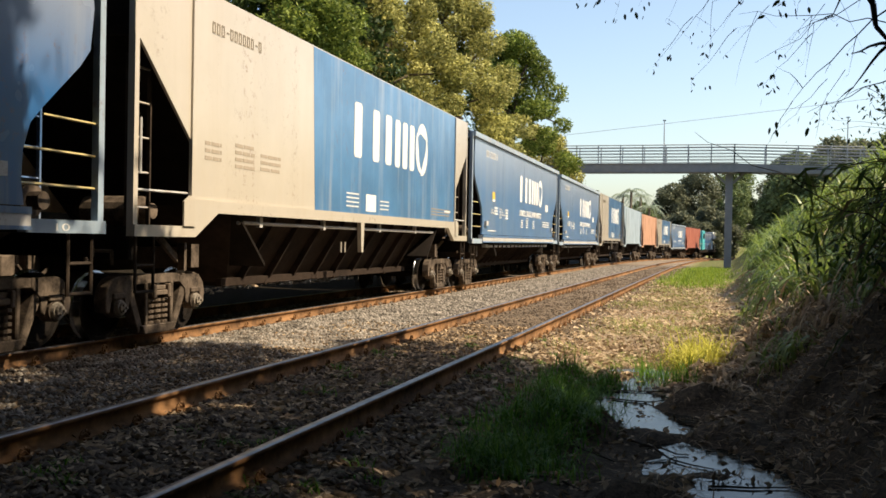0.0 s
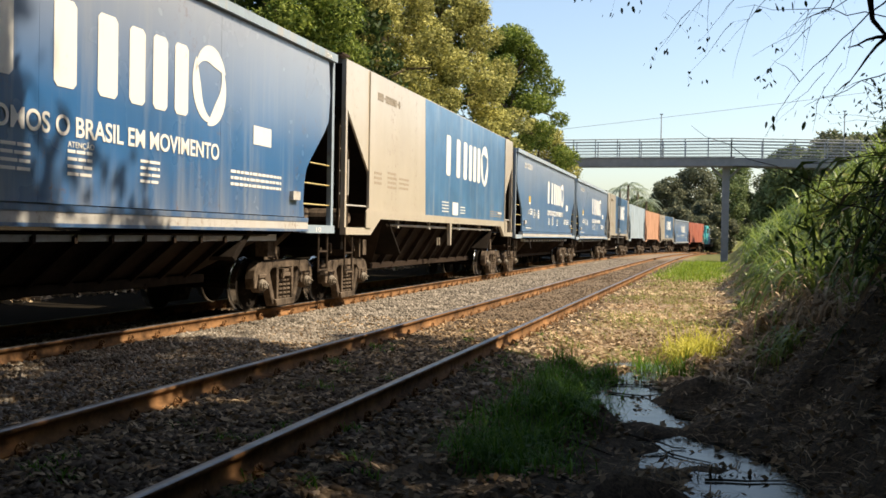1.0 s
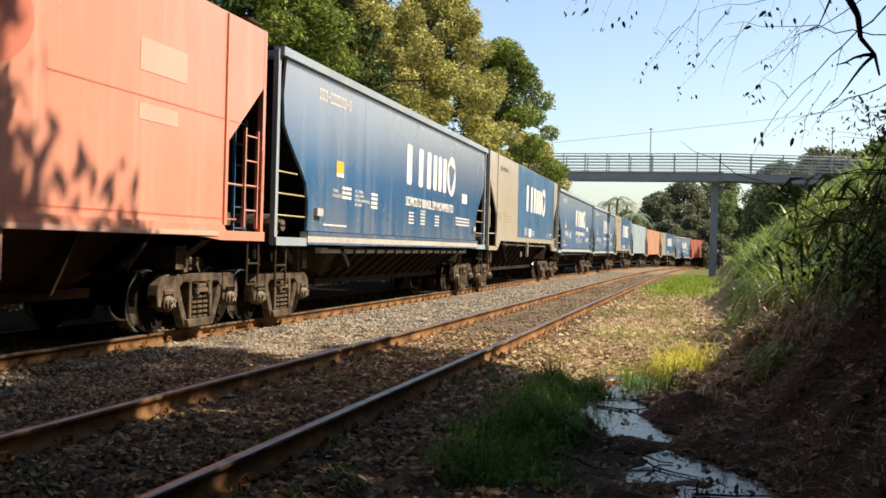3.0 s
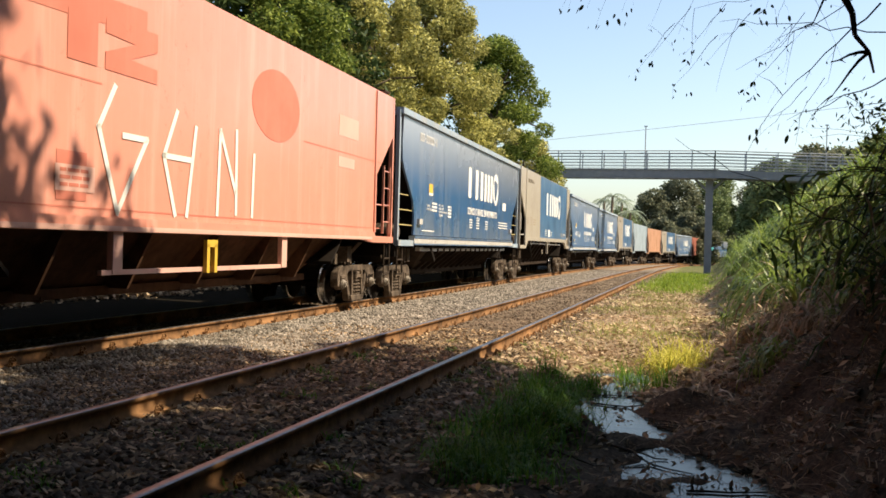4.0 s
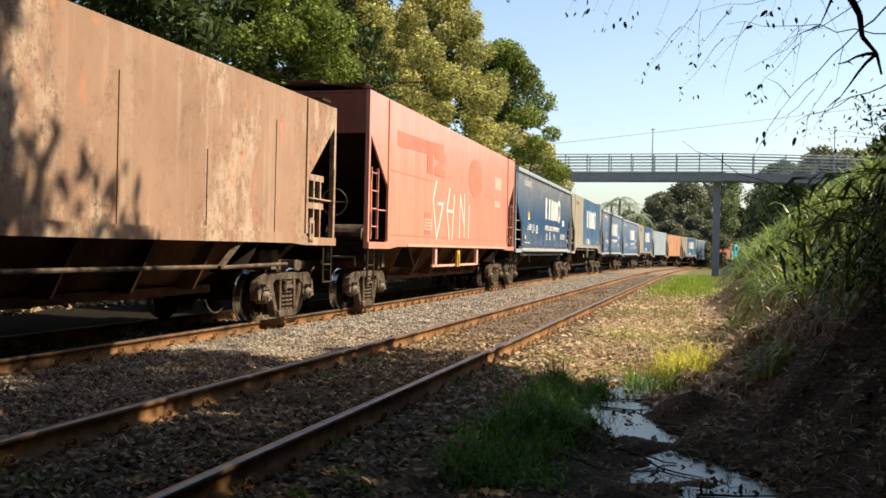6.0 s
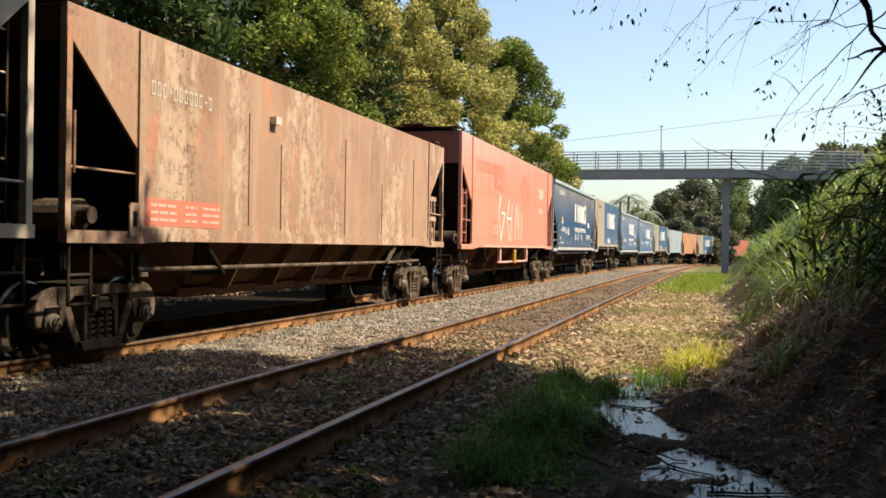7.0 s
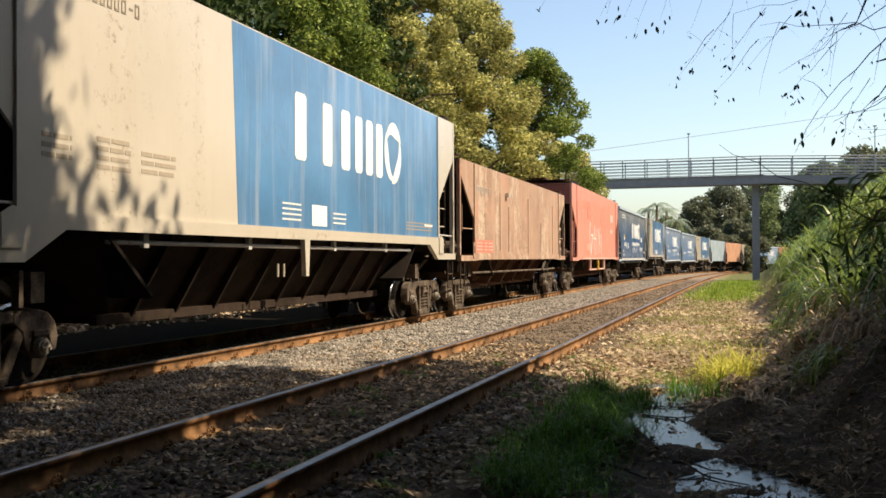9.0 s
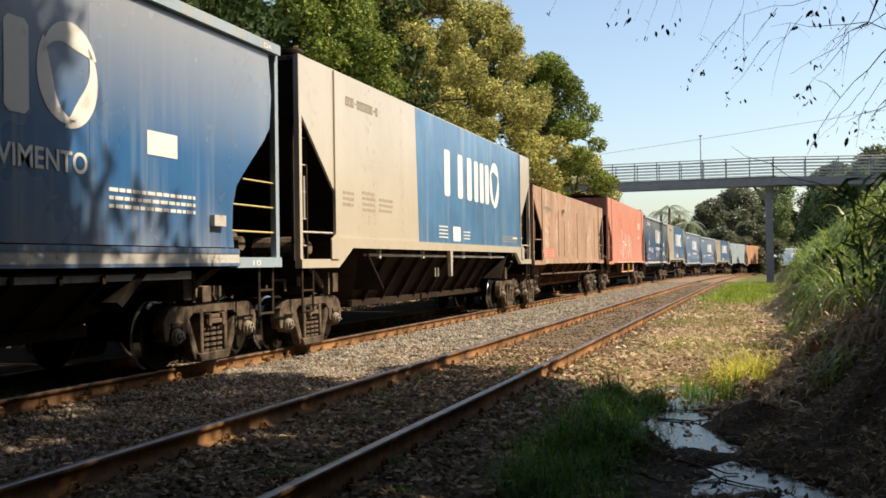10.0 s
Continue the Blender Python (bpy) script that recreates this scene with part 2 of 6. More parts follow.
def beam(bm, a, b, w, h):
    """A square bar from a to b, w across and h deep."""
    a, b = Vector(a), Vector(b)
    d = (b - a).normalized()
    up = Vector((0, 0, 1)) if abs(d.z) < 0.95 else Vector((0, 1, 0))
    s = d.cross(up).normalized() * w / 2
    t = s.cross(d).normalized() * h / 2
    vs = [bm.verts.new(p + q) for p in (a, b) for q in (-s - t, s - t, s + t, -s + t)]
    for f in ((0, 3, 2, 1), (4, 5, 6, 7), (0, 1, 5, 4), (1, 2, 6, 5), (2, 3, 7, 6), (3, 0, 4, 7)):
        bm.faces.new([vs[i] for i in f])


def mesh_of(name, bm, mat, bevel=0.0, smooth=False):
    if bevel:
        bmesh.ops.bevel(bm, geom=bm.edges[:], offset=bevel, segments=1, affect="EDGES", clamp_overlap=True)
    bmesh.ops.recalc_face_normals(bm, faces=bm.faces[:])
    me = bpy.data.meshes.new(name)
    bm.to_mesh(me)
    bm.free()
    for m in (mat if isinstance(mat, (list, tuple)) else [mat]):
        me.materials.append(m)
    if smooth:
        for p in me.polygons:
            p.use_smooth = True
    return me


def part(name, bm, mat, parent=None, label="", bevel=0.0, smooth=False, at=None):
    ob = new(name, mesh_of(name, bm, mat, bevel, smooth))
    if parent is not None:
        ob.parent = parent
    if at is not None:
        ob.matrix_basis = at
    if label:
        ob["label"] = label
    return ob


def raw_mesh(name, verts, faces, mat):
    """A mesh from arrays: verts (n, 3), faces (m, k)."""
    verts, faces = np.asarray(verts, np.float32), np.asarray(faces, np.int32)
    me = bpy.data.meshes.new(name)
    k = faces.shape[1]
    me.vertices.add(len(verts))
    me.vertices.foreach_set("co", verts.ravel())
    me.loops.add(faces.size)
    me.loops.foreach_set("vertex_index", faces.ravel())
    me.polygons.add(len(faces))
    me.polygons.foreach_set("loop_start", np.arange(0, faces.size, k, dtype=np.int32))
    me.update(calc_edges=True)
    me.materials.append(mat)
    return me


# ---- the lie of the land ----
RISE, DIP = -0.00255, -0.0000294
BEND_AT, TIGHTEN, BEND_TO = 42.0, 0.000021, 320


def level(y):
    """Height of the tracks along the line."""
    return RISE * max(y, -40.0) + DIP * max(min(y, 190.0) - 30.0, 0.0) ** 2


def bend_table():
    """Metre by metre along the curve, which tightens to the right: sideways and forward places, heading."""
    rows, x, y = [], 0.0, BEND_AT
    for k in range(BEND_TO - int(BEND_AT) + 1):
        h = 0.5 * TIGHTEN * k * k
        rows.append((x, y, h))
        hm = 0.5 * TIGHTEN * (k + 0.5) ** 2
        x, y = x + math.sin(hm), y + math.cos(hm)
    return np.array(rows)


CURVE = bend_table()


def along(s, x0, heading=0.0):
    """A place s metres along a track that is straight and then bends right: x, y, z, heading."""
    if s < BEND_AT:
        x, y, h = 0.0, s, 0.0
    else:
        k = np.arange(len(CURVE))
        x, y, h = (float(np.interp(s - BEND_AT, k, CURVE[:, c])) for c in range(3))
    c, n = math.cos(heading), math.sin(heading)
    x, y = x0 + x * c + y * n, y * c - x * n
    return x, y, level(y), h + heading


TRAIN_X, TRAIN_HEADING = -8.05, -0.0076
SIDING_X = -3.50


def smooth01(a, b, v):
    t = min(1.0, max(0.0, (v - a) / (b - a)))
    return t * t * (3 - 2 * t)


def shift(y):
    """How far the line has bent to the right at y."""
    if y < BEND_AT:
        return 0.0
    if y > CURVE[-1, 1]:
        return float(CURVE[-1, 0] + (y - CURVE[-1, 1]) * 0.6)
    return float(np.interp(y, CURVE[:, 1], CURVE[:, 0]))


def ground_z(x, y):
    u = x - shift(y)
    z = level(y) - 0.17
    z -= 0.20 * smooth01(-2.5, -1.5, u) * (1 - smooth01(15, 24, y))
    if 2.0 < y < 16.0:                # the wet hollow of the ditch winds towards the rails
        mid = 0.25 - 1.22 * smooth01(6.5, 10.5, y)
        wide = 0.70 + 0.12 * math.sin(y * 2.1)
        z -= 0.19 * max(0.0, 1 - ((u - mid) / wide) ** 2) * (1 - smooth01(12.6, 14.0, y))
        for yb, hb in ((8.7, 0.13), (6.3, 0.05)):      # mud bars across the puddle
            z += hb * max(0.0, 1 - ((y - yb - 0.5 * u - 0.25 * noise.noise((x * 1.3, yb, 2.0))) / 0.26) ** 2) * smooth01(-2.0, -1.4, u)
        z += 0.24 * max(0.0, noise.noise((x * 2.1, y * 1.7, 7.0)) + 0.12 + 0.3 * noise.noise((x * 6.3, y * 4.1, 1.0))) * (1 - smooth01(12.5, 14, y)) * smooth01(-2.2, -1.5, u)
    foot = 0.35 + 0.25 * math.sin(y * 0.35) + 0.5 * smooth01(20, 60, y) + 0.3 * (1 - smooth01(7.5, 10, y))
    b = max(0.0, u - foot)
    bank = min(b, 7.0) * 0.80 + max(0.0, b - 7.0) * 0.10
    if y < 3.0:                       # the bank opens out round the camera's stand
        bank *= 0.25 + 0.75 * smooth01(-2.0, 5.0, y)
    z += bank
    z += 2.4 * smooth01(-13.2, -17.0, u)
    z += 0.05 * noise.noise((x * 0.9, y * 0.9, 0.0)) * smooth01(-2.6, -1.5, u) + 0.02 * noise.noise((x * 3.1, y * 3.1, 4.0))
    if u > 0.4:
        z += 0.55 * noise.noise((x * 0.45, y * 0.45, 9.0)) * smooth01(0.4, 2.2, u) + 0.12 * noise.noise((x * 1.7, y * 1.7, 3.0))
    return z


# ---- ground ----
def ground_mat():
    m, nt, b = shader("dirt_ballast_and_dry_grass", 0.95, 0.0, 0.08)
    g = nt.nodes.new("ShaderNodeNewGeometry")
    pos = g.outputs["Position"]
    sep = nt.nodes.new("ShaderNodeSeparateXYZ")
    nt.links.new(pos, sep.inputs[0])
    fine = noise_tex(nt, pos, 22.0, 8, 0.75)
    mid = noise_tex(nt, pos, 3.0, 5)
    wide = noise_tex(nt, pos, 0.5, 4)
    dirt = mix(nt, ramp(nt, mid, [(0.35, grey(0)), (0.65, grey(1))]), (0.044, 0.031, 0.021), (0.115, 0.08, 0.052))
    dirt = mix(nt, ramp(nt, fine, [(0.45, grey(0)), (0.62, grey(1))]), dirt, (0.20, 0.155, 0.105))
    stone = mix(nt, ramp(nt, fine, [(0.35, grey(0)), (0.65, grey(1))]), (0.09, 0.076, 0.062), (0.31, 0.27, 0.225))
    straw = mix(nt, ramp(nt, fine, [(0.35, grey(0)), (0.65, grey(1))]), (0.17, 0.128, 0.085), (0.42, 0.33, 0.235))
    green = mix(nt, ramp(nt, fine, [(0.35, grey(0)), (0.7, grey(1))]), (0.10, 0.13, 0.03), (0.28, 0.31, 0.08))

    def band(x0, x1, sock):
        mr = nt.nodes.new("ShaderNodeMapRange")
        mr.inputs["From Min"].default_value, mr.inputs["From Max"].default_value = x0, x1
        mr.clamp = True
        ad = nt.nodes.new("ShaderNodeMath")
        ad.operation = "ADD"
        ad.inputs[1].default_value = 0.0
        nt.links.new(sock, ad.inputs[0])
        nt.links.new(ad.outputs[0], mr.inputs["Value"])
        return mr.outputs[0]

    def times(a, c):
        t = nt.nodes.new("ShaderNodeMath")
        t.operation = "MULTIPLY"
        nt.links.new(a, t.inputs[0])
        nt.links.new(c, t.inputs[1])
        return t.outputs[0]

    x, y = sep.outputs["X"], sep.outputs["Y"]
    col = mix(nt, times(band(-4.6, -5.3, x), band(-9.2, -8.7, x)), dirt, stone)
    dry = times(band(-2.4, -1.4, x), band(9.0, 13.0, y))
    worn = mix(nt, ramp(nt, fine, [(0.35, grey(0)), (0.65, grey(1))]), (0.11, 0.088, 0.066), (0.27, 0.215, 0.16))
    col = mix(nt, times(band(14.0, 55.0, y), band(-10.5, -9.5, x)), col, worn)
    col = mix(nt, dry, col, straw)
    gr = times(times(band(-2.3, -1.6, x), ramp(nt, wide, [(0.46, grey(0)), (0.58, grey(0.85))])), band(5.0, 9.0, y))
    col = mix(nt, gr, col, green)
    wet = times(times(band(-2.1, -1.5, x), band(12.2, 11.0, y)), band(2.4, 1.4, x))
    col = mix(nt, wet, col, mix(nt, ramp(nt, fine, [(0.4, grey(0)), (0.7, grey(1))]), (0.045, 0.034, 0.024), (0.17, 0.13, 0.088)))
    # near-black ground beyond the train paints in its shadow
    train_shade = mix(nt, ramp(nt, fine, [(0.4, grey(0)), (0.7, grey(1))]), (0.007, 0.006, 0.004), (0.026, 0.020, 0.014))
    col = mix(nt, band(-9.2, -9.8, x), col, train_shade)
    # near bank darkened in colour for the shade under its reeds
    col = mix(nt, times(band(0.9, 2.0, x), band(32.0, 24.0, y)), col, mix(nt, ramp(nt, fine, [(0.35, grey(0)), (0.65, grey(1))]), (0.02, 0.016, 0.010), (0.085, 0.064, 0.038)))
    far = band(42.0, 66.0, y)
    col = mix(nt, times(far, band(-2.4, -1.2, x)), col, mix(nt, ramp(nt, fine, [(0.35, grey(0)), (0.65, grey(1))]), (0.06, 0.07, 0.025), (0.15, 0.15, 0.06)))
    nt.links.new(col, b.inputs["Base Color"])
    bump(nt, b, fine, 0.7, 0.04)
    return m


def build_ground():
    xs = sorted(set([-900, -500, -250, -120, -70, -45, -34] + list(np.arange(-30, -9, 1.5)) + list(np.arange(-9, -2.8, 0.5)) + list(np.arange(-2.8, 6, 0.16))
                    + list(np.arange(6, 16, 0.8)) + [18, 22, 28, 36, 50, 80, 140, 300, 600, 900]))
    ys = sorted(set([-200, -90, -45, -28, -18] + list(np.arange(-14, 3, 0.9)) + list(np.arange(3, 26, 0.22)) + list(np.arange(26, 60, 0.9)) + list(np.arange(60, 200, 4.0))
                    + [210, 240, 290, 350, 450, 700, 1200, 2500]))
    nx, ny = len(xs), len(ys)
    vs = [(x + shift(y), y, 0) for y in ys for x in xs]
    vs = [(x, y, ground_z(x, y)) for x, y, _ in vs]
    fs = [(j * nx + i, j * nx + i + 1, (j + 1) * nx + i + 1, (j + 1) * nx + i) for j in range(ny - 1) for i in range(nx - 1)]
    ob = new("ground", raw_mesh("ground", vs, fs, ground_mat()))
    for p in ob.data.polygons:
        p.use_smooth = True
    tagged(ob, "trackside dirt, ballast and dry grass with a grassy bank", "ground", kind="structure")
    return ob


ground = build_ground()

# ---- standing water in the ditch ----
def build_water():
    m, nt, b = shader("still_muddy_water", 0.07)
    b.inputs["Base Color"].default_value = (0.03, 0.028, 0.02, 1)
    b.inputs["IOR"].default_value = 1.33
    b.inputs["Specular IOR Level"].default_value = 0.18
    g = nt.nodes.new("ShaderNodeNewGeometry")
    n = noise_tex(nt, g.outputs["Position"], 5.0, 4)
    bump(nt, b, n, 0.22, 0.02)
    pts = [(-2.0, 2.5), (0.7, 2.5), (0.7, 14.0), (-2.0, 14.0)]
    bm = bmesh.new()
    bm.faces.new([bm.verts.new((x, y, WATER_Z)) for x, y in pts])
    bmesh.ops.recalc_face_normals(bm, faces=bm.faces[:])
    if bm.faces[:][0].normal.z < 0:
        bmesh.ops.reverse_faces(bm, faces=bm.faces[:])
    me = bpy.data.meshes.new("water")
    bm.to_mesh(me)
    bm.free()
    me.materials.append(m)
    ob = new("water", me)
    tagged(ob, "shallow muddy puddle reflecting the sky in the ditch", "puddle", kind="structure")


WATER_Z = -0.45
build_water()


# ---- rails ----
RAIL = [(-0.070, -0.17), (0.070, -0.17), (0.070, -0.155), (0.012, -0.135), (0.010, -0.045), (0.036, -0.035), (0.036, -0.006), (0.028, 0.0), (-0.028, 0.0), (-0.036, -0.006), (-0.036, -0.035), (-0.010, -0.045), (-0.012, -0.135), (-0.070, -0.155)]


def rail(name, x0, heading, s0, s1):
    ss = list(np.arange(s0, 42, 6.0)) + list(np.arange(42, s1, 4.0)) + [s1]
    n = len(RAIL)
    vs, fs, mi = [], [], []
    for s in ss:
        x, y, z, h = along(s, x0, heading)
        for a, b in RAIL:
            vs.append((x + a * math.cos(h), y - a * math.sin(h), z + b))
    for j in range(len(ss) - 1):
        for k in range(n):
            fs.append((j * n + k, j * n + (k + 1) % n, (j + 1) * n + (k + 1) % n, (j + 1) * n + k))
            mi.append(1 if k in (6, 7, 8) else 0)
    me = raw_mesh(name, vs, fs, M["rail_rust"])
    me.materials.append(M["rail_top"])
    me.polygons.foreach_set("material_index", mi)
    me.update()
    ob = new(name, me)
    return ob


def build_fastenings():
    """Sleeper ends with clips beside the rails; those nearest are parts of their track."""
    bm = bmesh.new()
    box(bm, -1.35, 1.35, -0.12, 0.12, -0.30, -0.165)
    sl = mesh_of("sleeper", bm, M["sleeper"], 0.012)
    bm = bmesh.new()
    box(bm, 0.03, 0.14, -0.07, 0.07, -0.165, -0.145)
    tube(bm, (0.075, -0.05, -0.145), (0.085, 0.03, -0.10), 0.012, 6)
    tube(bm, (0.085, 0.03, -0.10), (0.12, 0.05, -0.135), 0.012, 6)
    box(bm, 0.085, 0.13, -0.03, 0.03, -0.15, -0.115)
    for k in range(9):                # the clip's bent spring bar
        a, c = k * math.tau / 11, (k + 1) * math.tau / 11
        tube(bm, (0.10, 0.05 * math.cos(a), -0.105 + 0.042 * math.sin(a)), (0.105, 0.05 * math.cos(c), -0.105 + 0.042 * math.sin(c)), 0.011, 5)
    clip = mesh_of("rail_clip", bm, M["rail_rust"])
    for tx, head, drop, what in ((TRAIN_X, TRAIN_HEADING, 0.0, "rusty track with clipped rails in ballast under the train"), (SIDING_X, 0.0, -0.045, "empty rusty track sunk in dirt and weeds")):
        root = tagged(new("railway_track"), what, "railway track", "railway tracks")
        root.location = (tx, 0, 0)
        for dx in (-0.835, 0.835):
            ob = rail("rail", dx, head, -40, 230)
            ob.parent = root
        for i in range(0, 62):
            s = 2.0 + i * 0.62
            x, y, z, h = along(s, tx, head)
            ob = new("sleeper", sl)
            ob.parent = root
            ob.matrix_basis = pose(x - tx + random.uniform(-.02, .02), y, z + drop, 0, 0, -math.degrees(h) + random.uniform(-1, 1))
            for dx in (-0.835, 0.835):
                ob = new("rail_clip", clip)
                ob.parent = root
                ob.matrix_basis = pose(x - tx + dx, y, z + drop * 0.6, 0, 0, random.uniform(-4, 4))


build_fastenings()


# ---- freight wagons (x across, y towards the front, z up from the rail) ----
HALF = 1.50


def make_wheelset():
    bm = bmesh.new()
    prof = [(0.68, 0.10), (0.68, 0.38), (0.735, 0.425), (0.745, 0.455), (0.765, 0.455), (0.775, 0.425), (0.87, 0.418), (0.87, 0.37), (0.83, 0.355), (0.80, 0.18), (0.86, 0.13), (0.86, 0.09)]
    n = 28
    for sx in (-1, 1):
        rings = []
        for k in range(n):
            a = k * math.tau / n
            rings.append([bm.verts.new((sx * px, pr * math.cos(a), pr * math.sin(a))) for px, pr in prof])
        for k in range(n):
            for j in range(len(prof) - 1):
                f = bm.faces.new((rings[k][j], rings[(k + 1) % n][j], rings[(k + 1) % n][j + 1], rings[k][j + 1]))
                f.material_index = 1 if 2 <= j <= 5 else 0
    tube(bm, (-1.06, 0, 0), (1.06, 0, 0), 0.075, 12)
    return mesh_of("wheelset", bm, [M["wheel"], M["tread"]])


def make_side_frame():
    """A cast side frame with humped ends, leaning legs, columns and a spring seat."""
    bm = bmesh.new()
    ear = [(0.50, 0.80), (0.88, 0.81), (1.02, 0.77), (1.12, 0.67), (1.16, 0.52), (1.13, 0.37), (1.06, 0.36), (1.05, 0.50), (0.99, 0.585), (0.80, 0.585), (0.74, 0.52), (0.73, 0.37), (0.67, 0.40), (0.65, 0.60), (0.50, 0.68)]
    x0, x1 = 0.95, 1.12
    prism(bm, [(-0.505, 0.685), (0.505, 0.685), (0.505, 0.795), (0.30, 0.815), (-0.30, 0.815), (-0.505, 0.795)], x0, x1)
    for sy in (-1, 1):
        prism(bm, [(sy * y, z) for y, z in ear], x0, x1)
        prism(bm, [(sy * 0.69, 0.58), (sy * 0.59, 0.69), (sy * 0.345, 0.15), (sy * 0.43, 0.06)], x0 + 0.02, x1 - 0.015)
        prism(bm, [(sy * 0.335, 0.70), (sy * 0.265, 0.70), (sy * 0.265, 0.15), (sy * 0.325, 0.15)], x0, x1 + 0.01)
        box(bm, 0.99, 1.15, sy * 0.89 - 0.13, sy * 0.89 + 0.13, 0.53, 0.60)
    prism(bm, [(-0.42, 0.16), (-0.34, 0.04), (0.34, 0.04), (0.42, 0.16)], x0 - 0.02, x1 + 0.02)
    return mesh_of("side_frame", bm, M["bogie"], 0.012)


def make_bolster():
    bm = bmesh.new()
    box(bm, -1.16, 1.16, -0.21, 0.21, 0.53, 0.60)
    box(bm, -1.13, 1.13, -0.17, 0.17, 0.60, 0.66)
    box(bm, -0.6, 0.6, -0.2, 0.2, 0.50, 0.80)
    for sx in (-1, 1):
        for dy in (-0.17, 0.17):
            box(bm, min(sx * 1.10, sx * 1.18), max(sx * 1.10, sx * 1.18), dy - 0.03, dy + 0.03, 0.50, 0.68)
    return mesh_of("bogie", bm, M["bogie"], 0.012)


def make_brake_beam():
    bm = bmesh.new()
    beam(bm, (-0.9, 0.42, 0.42), (0.9, 0.42, 0.42), 0.08, 0.14)
    for sx in (-1, 1):
        box(bm, min(sx * 0.72, sx * 0.86), max(sx * 0.72, sx * 0.86), 0.40, 0.50, 0.30, 0.56)
    return mesh_of("brake_beam", bm, M["bogie"], 0.01)


def make_bearing():
    bm = bmesh.new()
    tube(bm, (0.98, 0, 0), (1.13, 0, 0), 0.125, 16)
    return mesh_of("bearing", bm, M["bogie"])


def make_springs():
    """A nest of three coil springs, each of stacked turns."""
    bm = bmesh.new()
    for dy in (-0.165, 0.0, 0.165):
        for k in range(5):
            z = 0.165 + k * 0.072
            tube(bm, (1.05, dy, z), (1.05, dy, z + 0.034), 0.082, 12)
            tube(bm, (1.05, dy, z + 0.034), (1.05, dy, z + 0.072), 0.045, 8)
    return mesh_of("bogie_spring", bm, M["bogie"])


def make_bearing_cap():
    """The turning end cap of an axle with its three bolts."""
    bm = bmesh.new()
    tube(bm, (1.13, 0, 0), (1.17, 0, 0), 0.098, 16, 0.09)
    tube(bm, (1.17, 0, 0), (1.20, 0, 0), 0.065, 12)
    for k in range(3):
        a = k * math.tau / 3
        tube(bm, (1.20, 0.04 * math.cos(a), 0.04 * math.sin(a)), (1.225, 0.04 * math.cos(a), 0.04 * math.sin(a)), 0.018, 6)
    return mesh_of("bearing_cap", bm, M["cap"])


BEARING_CAP = make_bearing_cap()
WHEELSET, BOGIE, SPRINGS = make_wheelset(), make_bolster(), make_springs()
SIDE_FRAME, BRAKE_BEAM, BEARING = make_side_frame(), make_brake_beam(), make_bearing()
WHEEL_R = 0.42


def add_running_gear(root, length):
    for sy in (-1, 1):
        bog = new("bogie", BOGIE)
        bog.parent = root
        bog.matrix_basis = pose(0, sy * (length / 2 - 1.20), 0)
        for turn in (0, 180):
            for name, me in (("side_frame", SIDE_FRAME), ("bogie_spring", SPRINGS), ("brake_beam", BRAKE_BEAM)):
                piece = new(name, me)
                piece.parent = bog
                piece.matrix_basis = pose(0, 0, 0, 0, 0, turn)
        for dy in (-0.89, 0.89):
            ws = new("wheelset", WHEELSET)
            ws.parent = bog
            ws.matrix_basis = pose(0, dy, WHEEL_R)
            for turn in (0, 180):
                box_end = new("bearing", BEARING)
                box_end.parent = bog
                box_end.matrix_basis = pose(0, dy, WHEEL_R, 0, 0, turn)
            cap = new("bearing_cap", BEARING_CAP)
            cap.parent = bog
            cap.matrix_basis = pose(0, dy, WHEEL_R)
        bm = bmesh.new()
        e = sy * length / 2
        beam(bm, (0, e - sy * 0.2, 0.92), (0, e + sy * 0.42, 0.92), 0.16, 0.18)
        box(bm, -0.17, 0.17, min(e + sy * 0.36, e + sy * 0.60), max(e + sy * 0.36, e + sy * 0.60), 0.80, 1.05)
        tube(bm, (0.35, e, 0.9), (0.30, e + sy * 0.35, 0.62), 0.025, 6)
        part("coupler", bm, M["bogie"], root, "cast knuckle coupler with air hose", 0.015)


def add_plate(root, name, mat, poly, x=HALF + 0.006, t=0.006, label=""):
    bm = bmesh.new()
    prism(bm, poly, x - t, x)
    return part(name, bm, mat, root, label)


def rect(y0, y1, z0, z1):
    return [(y0, z0), (y1, z0), (y1, z1), (y0, z1)]


def crescent(bm, cy, cz, ry, rz, wid, a0, sweep, x0, x1, n=14):
    """One tapering blade of a swirling ring."""
    loops = []
    for x in (x0, x1):
        ro, ri = [], []
        for k in range(n + 1):
            t = k / n
            a = a0 + sweep * t
            grow = wid * (0.10 + 1.25 * math.sin(math.pi * t ** 0.75)) * (1 - 0.25 * t)
            off = 1.0 - 0.12 * t ** 3
            ro.append(bm.verts.new((x, cy + ry * off * math.cos(a), cz + rz * off * math.sin(a))))
            ri.append(bm.verts.new((x, cy + (ry * off - grow) * math.cos(a), cz + (rz * off - grow * rz / ry) * math.sin(a))))
        loops.append((ro, ri))
    (o0, i0), (o1, i1) = loops
    for k in range(n):
        j = k + 1
        bm.faces.new((o1[k], o1[j], i1[j], i1[k]))
        bm.faces.new((o0[k], i0[k], i0[j], o0[j]))
        bm.faces.new((o0[k], o0[j], o1[j], o1[k]))
        bm.faces.new((i0[k], i1[k], i1[j], i0[j]))


